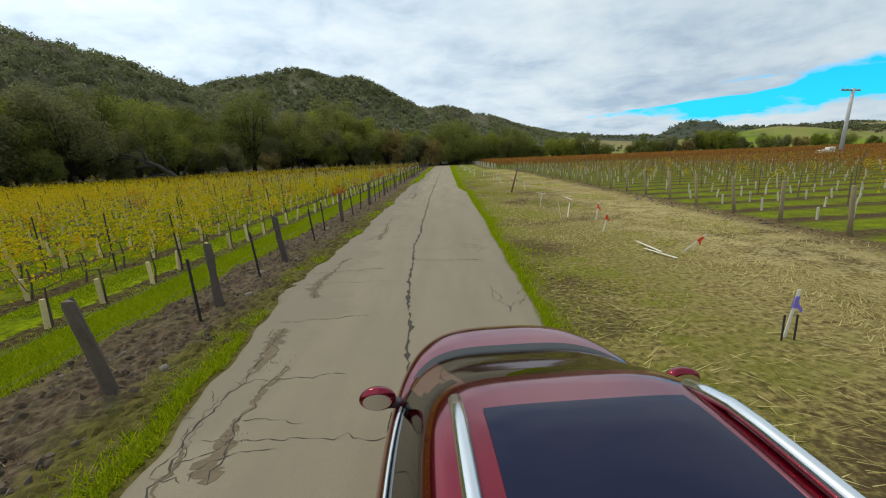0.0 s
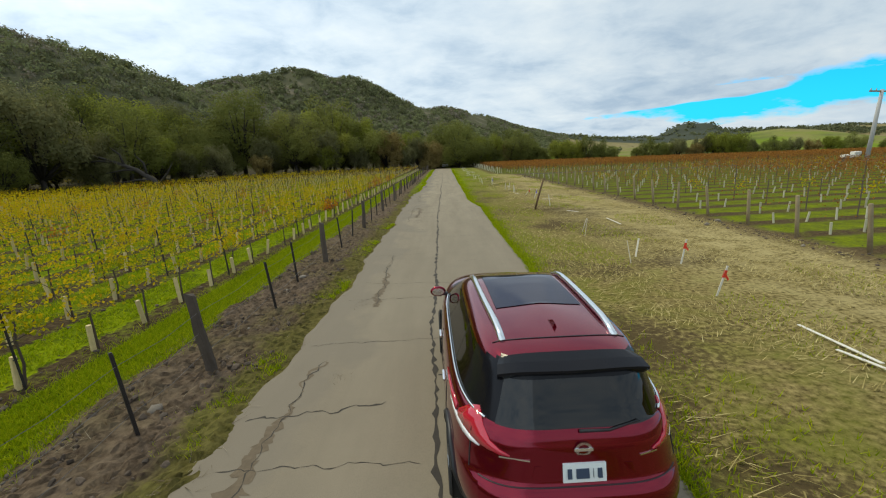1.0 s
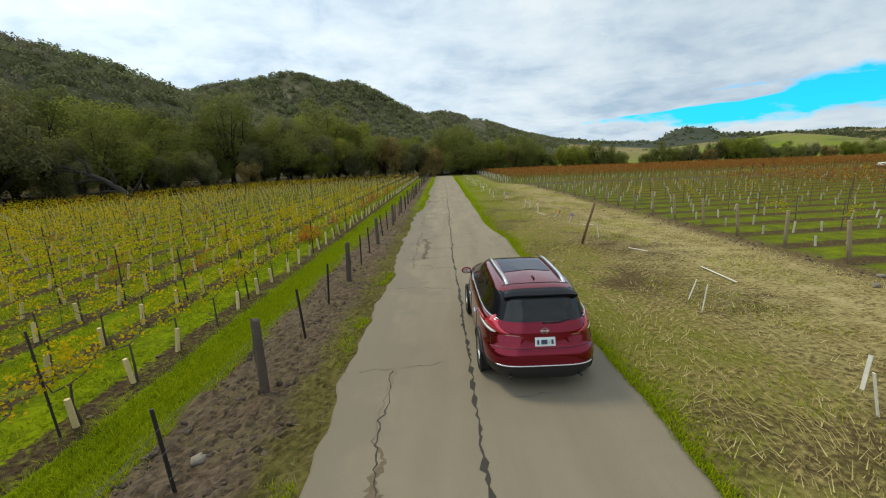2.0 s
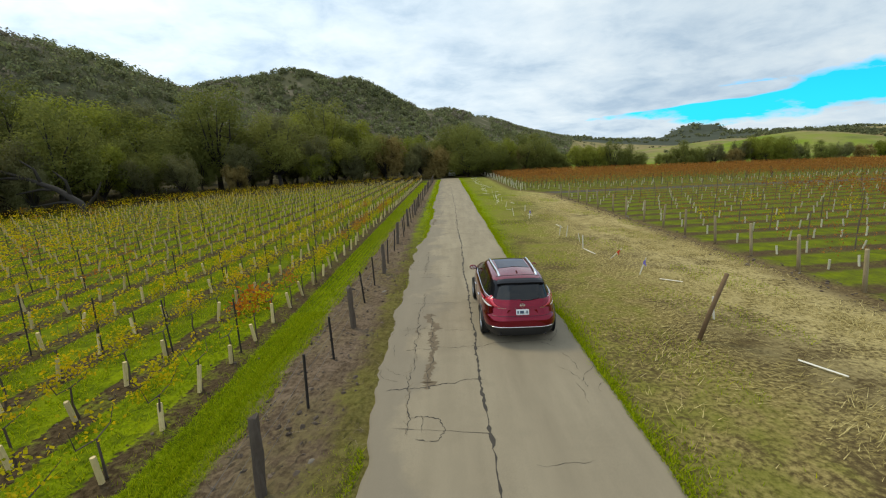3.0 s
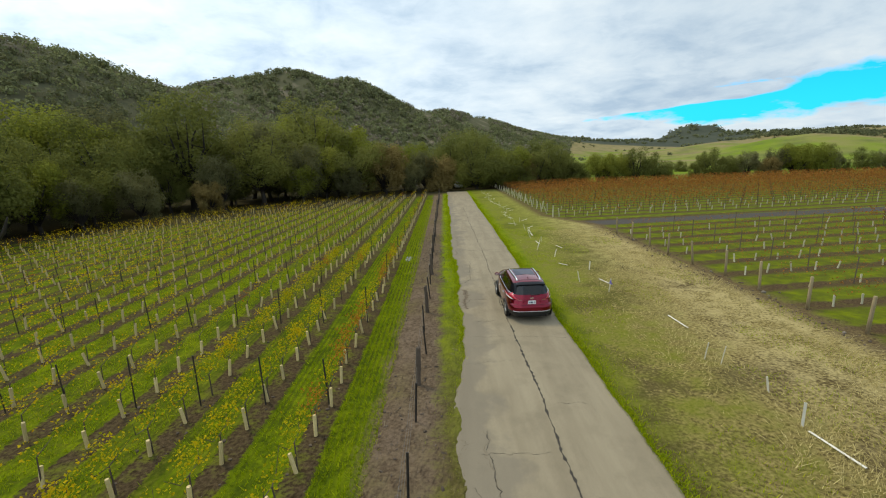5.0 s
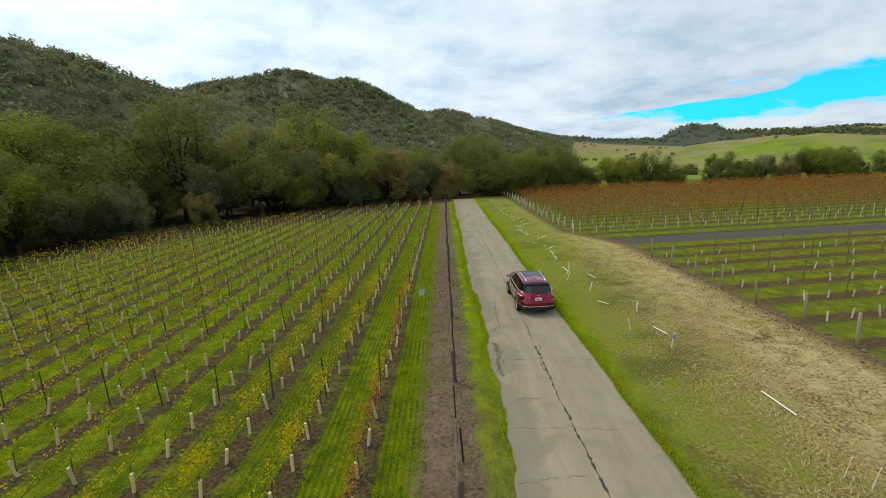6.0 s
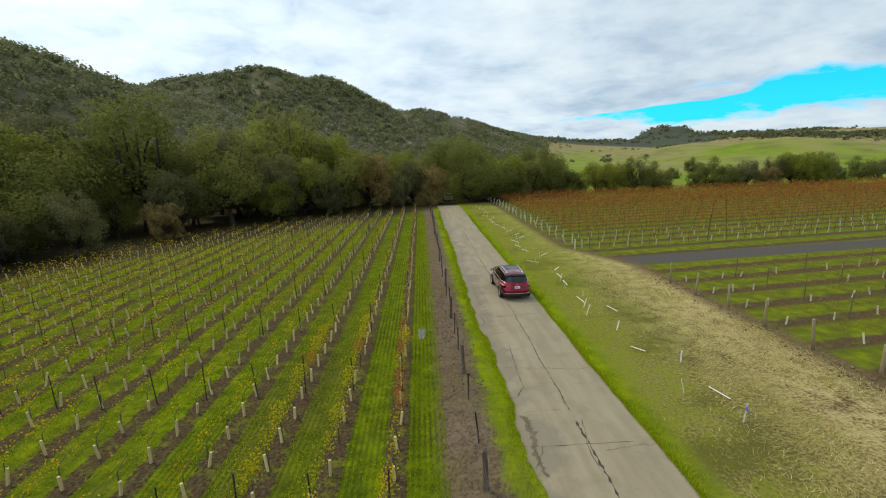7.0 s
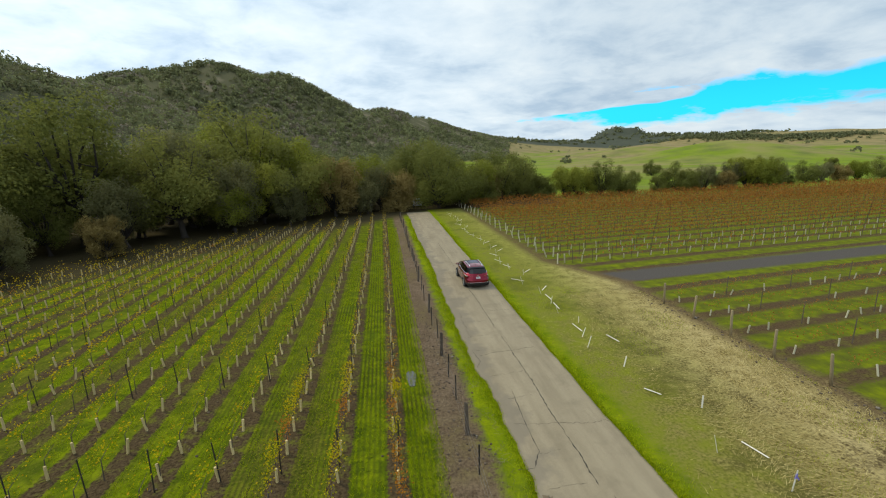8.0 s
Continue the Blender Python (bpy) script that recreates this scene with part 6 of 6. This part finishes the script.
def build_grass():
    rng = np.random.default_rng(77)
    sp = Soup()
    # verges along both edges of the road
    n = 62000
    y = rng.uniform(2, 112, n)
    side = np.array([road_right(v) for v in y])
    x = side - 0.05 + np.abs(rng.normal(0, 0.15, n)) * rng.choice([1.0, 2.2, 4.0], n, p=[0.55, 0.3, 0.15]) * (0.8 + 0.35 * np.sin(y * 0.9) + 0.25 * np.sin(y * 2.3))
    blades(sp, x, y, rng, 0.085, 0.012, 0.6)
    n = 36000
    y = 38 + 80 * rng.uniform(0, 1, n)
    side = np.array([road_left(v) for v in y])
    x = side + 0.06 - np.abs(rng.normal(0, 0.28, n)) * (0.85 + 0.3 * np.sin(y * 0.7) + 0.25 * np.sin(y * 2.1))
    keep = rng.random(n) < np.clip((y - 43) / 22 + 0.25 * np.sin(y * 1.1), 0.05, 1)
    x, y = x[keep], y[keep]
    blades(sp, x, y, rng, 0.08, 0.012, 0.6)
    # ragged tufts between the road's broken edge and the fence
    n = 16000
    y = rng.uniform(2, 34, n)
    side = np.array([road_left(v) for v in y])
    x = side - 0.08 - np.abs(rng.normal(0.12, 0.26, n))
    keep = np.sin(y * 1.3) + 0.6 * np.sin(y * 3.1 + 1) + np.where(y < 11, 1.2, -0.2) > 0
    blades(sp, x[keep], y[keep], rng, 0.09, 0.012, 0.6)
    # the western headland and the alleys between the nearest rows
    n = 60000
    y = 6 + 104 * rng.uniform(0, 1, n) ** 1.7
    x = -5.75 + 0.19 * rng.integers(0, 7, n) + rng.normal(0, 0.035, n)
    blades(sp, x, y, rng, 0.09, 0.011, 0.6)
    n = 150000
    row = rng.integers(0, 9, n)
    x = ROW0 - ROW_STEP * (row + 0.5) + np.where(row % 2 == 0, 0.19 * rng.integers(-2, 4, n) - 0.095 + rng.normal(0, 0.03, n), np.clip(rng.normal(0, 0.30, n), -0.6, 0.6))
    y = 10 + 90 * rng.uniform(0, 1, n) ** 1.5
    patch = np.sin(x * 1.9 + y * 0.7) * np.sin(y * 1.1 - x * 0.6)
    keep = patch > -0.55
    blades(sp, x[keep], y[keep], rng, 0.09, 0.014, 0.6)
    # thick soft grass beside the first stretch of fence and along the road's western edge
    n = 90000
    y = 5 + 33 * rng.uniform(0, 1, n) ** 1.3
    x = np.where(rng.random(n) < 0.8, rng.normal(-5.2, 0.36, n), 0.0)
    edge = np.array([road_left(v) for v in y]) - 0.12 - np.abs(rng.normal(0, 0.17, n))
    x = np.where(x == 0.0, np.where(y < 12, edge, -5.2), x)
    blades(sp, x, y, rng, 0.075, 0.007, 0.7)
    # patches in the mown strip
    n = 60000
    x, y = rng.uniform(3.2, 12.3, n), rng.uniform(5, 78, n)
    keep = (np.sin(x * 1.1 + 0.6 * np.sin(y * 0.5)) * np.sin(y * 0.62 + 0.5 * x) > 0.35)
    blades(sp, x[keep], y[keep], rng, 0.08, 0.010, 0.6)
    tagged(put("grass", sp.mesh("grass", M_GRASS)), "short bright green grass on verges and between vine rows", "grass", kind="stuff")
    sp = Soup()
    n = 230000
    x, y = rng.uniform(3.0, 12.2, n), 4 + 72 * rng.uniform(0, 1, n) ** 1.25
    keep = (np.sin(x * 0.9 + 1.0 + 0.9 * np.sin(y * 0.33)) * np.sin(y * 0.41 + 0.4 * x) > rng.normal(0.0, 0.38, n) - 0.3 * np.sin(y * 0.9) * np.sin(x * 1.3) - 0.25 * np.sin(y * 2.3 + x) * np.sin(x * 2.9 - y * 0.7)) & (rng.random(n) < np.clip((x - 2.6) / 4.5 + 0.12, 0, 1)) & (rng.random(n) < np.clip(1.75 - y / 45 + (x - 5.5) * 0.22, 0.30, 1.0)) & (rng.random(n) < 0.62 + 0.5 * np.sin(x * 0.8 - y * 0.27) * np.sin(y * 0.19 + 1.0 + 0.3 * x))
    x, y = x[keep], y[keep]
    n = len(x)
    a = 0.5 + 0.9 * np.sin(x * 0.5 + y * 0.23) + 0.6 * np.sin(x * 1.7 - y * 1.1) + rng.normal(0, 0.5, n)
    ln, w = 0.08 + 0.4 * rng.uniform(0, 1, n) ** 1.6, rng.uniform(0.004, 0.009, n)
    dx, dy, z0, z1 = np.cos(a) * ln, np.sin(a) * ln, rng.uniform(0.01, 0.05, n), rng.uniform(0.01, 0.12, n)
    px, py = -np.sin(a) * w, np.cos(a) * w
    v = np.stack([np.stack([x - px, y - py, z0], 1), np.stack([x + px, y + py, z0], 1), np.stack([x + dx, y + dy, z1], 1)], 1).reshape(-1, 3)
    sp.v.append(v)
    sp.f.append([(i, i + 1, i + 2) for i in (3 * np.arange(n)).tolist()])
    sp.n = 3 * n
    tagged(put("straw", sp.mesh("straw", M_STRAW)), "dry mown straw strewn over the roadside strip", "straw", kind="stuff")
    # dead weeds and twigs on the bare strip under the fence
    sp = Soup()
    m = 16000
    x, y = rng.uniform(-4.6, -2.3, m), 3 + 75 * rng.uniform(0, 1, m) ** 1.3
    keep = np.sin(x * 2.3 + y * 0.9) * np.sin(y * 1.7 - x) > -0.2
    x, y = x[keep], y[keep]
    m = len(x)
    a, ln, w = rng.uniform(0, 6.28, m), rng.uniform(0.08, 0.35, m), rng.uniform(0.003, 0.006, m)
    z0, z1 = rng.uniform(0.0, 0.03, m), rng.uniform(0.01, 0.12, m)
    dx, dy, px, py = np.cos(a) * ln, np.sin(a) * ln, -np.sin(a) * w, np.cos(a) * w
    sp.v.append(np.stack([np.stack([x - px, y - py, z0], 1), np.stack([x + px, y + py, z0], 1), np.stack([x + dx, y + dy, z1], 1)], 1).reshape(-1, 3))
    sp.f.append([(i, i + 1, i + 2) for i in (sp.n + 3 * np.arange(m)).tolist()])
    sp.n += 3 * m
    # withered tufts in the road's broken places
    for cx, cy, r in ((-1.2, 8.6, 0.22), (-1.3, 10.2, 0.3), (-1.55, 13.2, 0.35), (-1.3, 15.9, 0.16), (-1.6, 19.2, 0.25), (-1.6, 35.8, 0.25), (-1.7, 42.2, 0.3), (-1.75, 45.2, 0.35), (-1.8, 57.4, 0.3), (-1.85, 63.2, 0.3)):
        blades(sp, rng.normal(cx, r * 0.4, 90), rng.normal(cy, r * 0.6, 90), rng, 0.06, 0.008, 0.9)
    tagged(put("dead_weeds", sp.mesh("dead_weeds", M_TWIG)), "brown dead weeds and twigs on the bare soil under the fence", "dead weeds", kind="stuff")


build_grass()


def pebble(rng):
    bm = bmesh.new()
    bmesh.ops.create_icosphere(bm, subdivisions=1, radius=1.0)
    v = [np.array(p.co) * (1 + rng.normal(0, 0.16)) * (1.0, 0.8, 0.6) for p in bm.verts]
    f = [tuple(q.index for q in p.verts) for p in bm.faces]
    bm.free()
    return v, f


def build_stones():
    rng = np.random.default_rng(19)
    shapes = [pebble(rng) for _ in range(6)]
    sp = Soup()
    for _ in range(6500):
        y = 4 + 71 * rng.random() ** 1.5
        x = rng.uniform(-4.6, -2.75) if rng.random() < 0.72 else ROW0 - ROW_STEP * rng.integers(0, 5) + rng.normal(0, 0.25)
        s = 0.014 + 0.055 * rng.random() ** 3
        v, f = shapes[rng.integers(6)]
        m = Matrix.LocRotScale((x, y, s * 0.2), Euler((0, 0, rng.uniform(0, 6.28))), (s, s, s))
        sp.add([m @ Vector(p) for p in v], f)
    for _ in range(3200):
        y = 5 + 45 * rng.random() ** 1.4
        s = 0.020 + 0.055 * rng.random() ** 3
        v, f = shapes[rng.integers(6)]
        m = Matrix.LocRotScale((rng.uniform(-4.5, -2.75), y, s * 0.1 + 0.03), Euler((rng.uniform(0, 6.28), rng.uniform(0, 6.28), rng.uniform(0, 6.28))), (s, s * 1.3, s * 0.9))
        sp.add([m @ Vector(p) for p in v], f)
    for _ in range(500):
        y = rng.uniform(18, 76)
        s = 0.03 + 0.06 * rng.random() ** 2
        v, f = shapes[rng.integers(6)]
        m = Matrix.LocRotScale((rng.normal(12.2, 0.5), y, s * 0.2), Euler((0, 0, rng.uniform(0, 6.28))), (s, s, s))
        sp.add([m @ Vector(p) for p in v], f)
    tagged(put("soil_clods", sp.mesh("soil_clods", M_CLOD)), "brown clods and gravel on the bare soil strips", "soil clods", kind="stuff")
    meshes = [mesh_of("stone", v, f, M_STONE, True) for v, f in shapes]
    for k in range(40):
        west = rng.random() < 0.72
        y = rng.uniform(6, 72)
        x = rng.uniform(-4.3, -2.9) if west else rng.normal(12.3, 0.45)
        s = 0.05 + 0.10 * rng.random() ** 2
        ob = put("stone", meshes[k % 6], None, Matrix.LocRotScale((x, y, s * 0.25), Euler((0, 0, rng.uniform(0, 6.28))), (s, s, s)))
        tagged(ob, "rough pale field stone lying on bare soil", "stone", "field stones on the soil strips")


build_stones()


def build_puddle():
    m = material("puddle_water", (0.10, 0.095, 0.085), 0.06, grain=0.1, scale=6, bump=0.0)
    v = [(-5.35 + 0.22 * math.cos(a) * (1 + 0.2 * math.sin(3 * a)), 66.3 + 0.85 * math.sin(a) * (1 + 0.15 * math.cos(2 * a)), 0.012) for a in np.linspace(0, 2 * math.pi, 25)[:-1]]
    tagged(put("puddle", mesh_of("puddle", v, [tuple(range(24))], m)), "small grey puddle in a wheel rut beside the vines", "puddle", kind="structure")


build_puddle()


def build_orange_vine():
    """One vine in full flame-coloured leaf."""
    rng = np.random.default_rng(5)
    v = thing("grapevine", "sprawling grapevine in flame-orange autumn leaf", "grapevine", at=pose(-7.5, 38.7, 0))
    wood, green = Soup(), Soup()
    for k in range(6):
        a = rng.uniform(0, 6.28)
        wood.tube([(0, 0, 0), (0.3 * math.cos(a), 0.4 * math.sin(a), 0.6), (0.7 * math.cos(a), 1.1 * math.sin(a), 0.75)], [0.02, 0.014, 0.005], 4)
    n = 360
    green.quads(np.stack([rng.normal(0, 0.26, n), rng.normal(0, 0.55, n), np.abs(rng.normal(0.34, 0.22, n))], 1), np.full(n, 0.14), rng)
    put("vine_wood", wood.mesh("vine_wood", M_VINEWOOD), v)
    put("vine_leaves", green.mesh("vine_leaves", leaf_material("flame_leaves", [(0.0, (0.42, 0.10, 0.012)), (0.6, (0.54, 0.17, 0.014)), (1.0, (0.55, 0.27, 0.02))], 0.0, 0.35)), v)


build_orange_vine()


def build_wrapped_pile():
    """Pale bundles stacked beyond the eastern vines."""
    rng = random.Random(4)
    pile = thing("bundle_pile", "pale bundles piled up beyond the vine rows", "bundle pile", at=pose(72.5, 87, -0.4, 0, 0, 15))
    for k in range(5):
        for j in range(1 + (k > 2)):
            part("bundle", box(0.75 * k - 1.6 + 0.2 * j, 0.05 * (k % 2), 1.15 + 0.5 * j, 0.7, 0.9, 0.5 + 0.06 * (k % 3), 0.14), M_LATH, pile)
    part("pallet", box(-0.1, 0, 0.62, 4.2, 1.1, 0.5, 0.03), M_OLDWOOD, pile)


build_wrapped_pile()

motions()
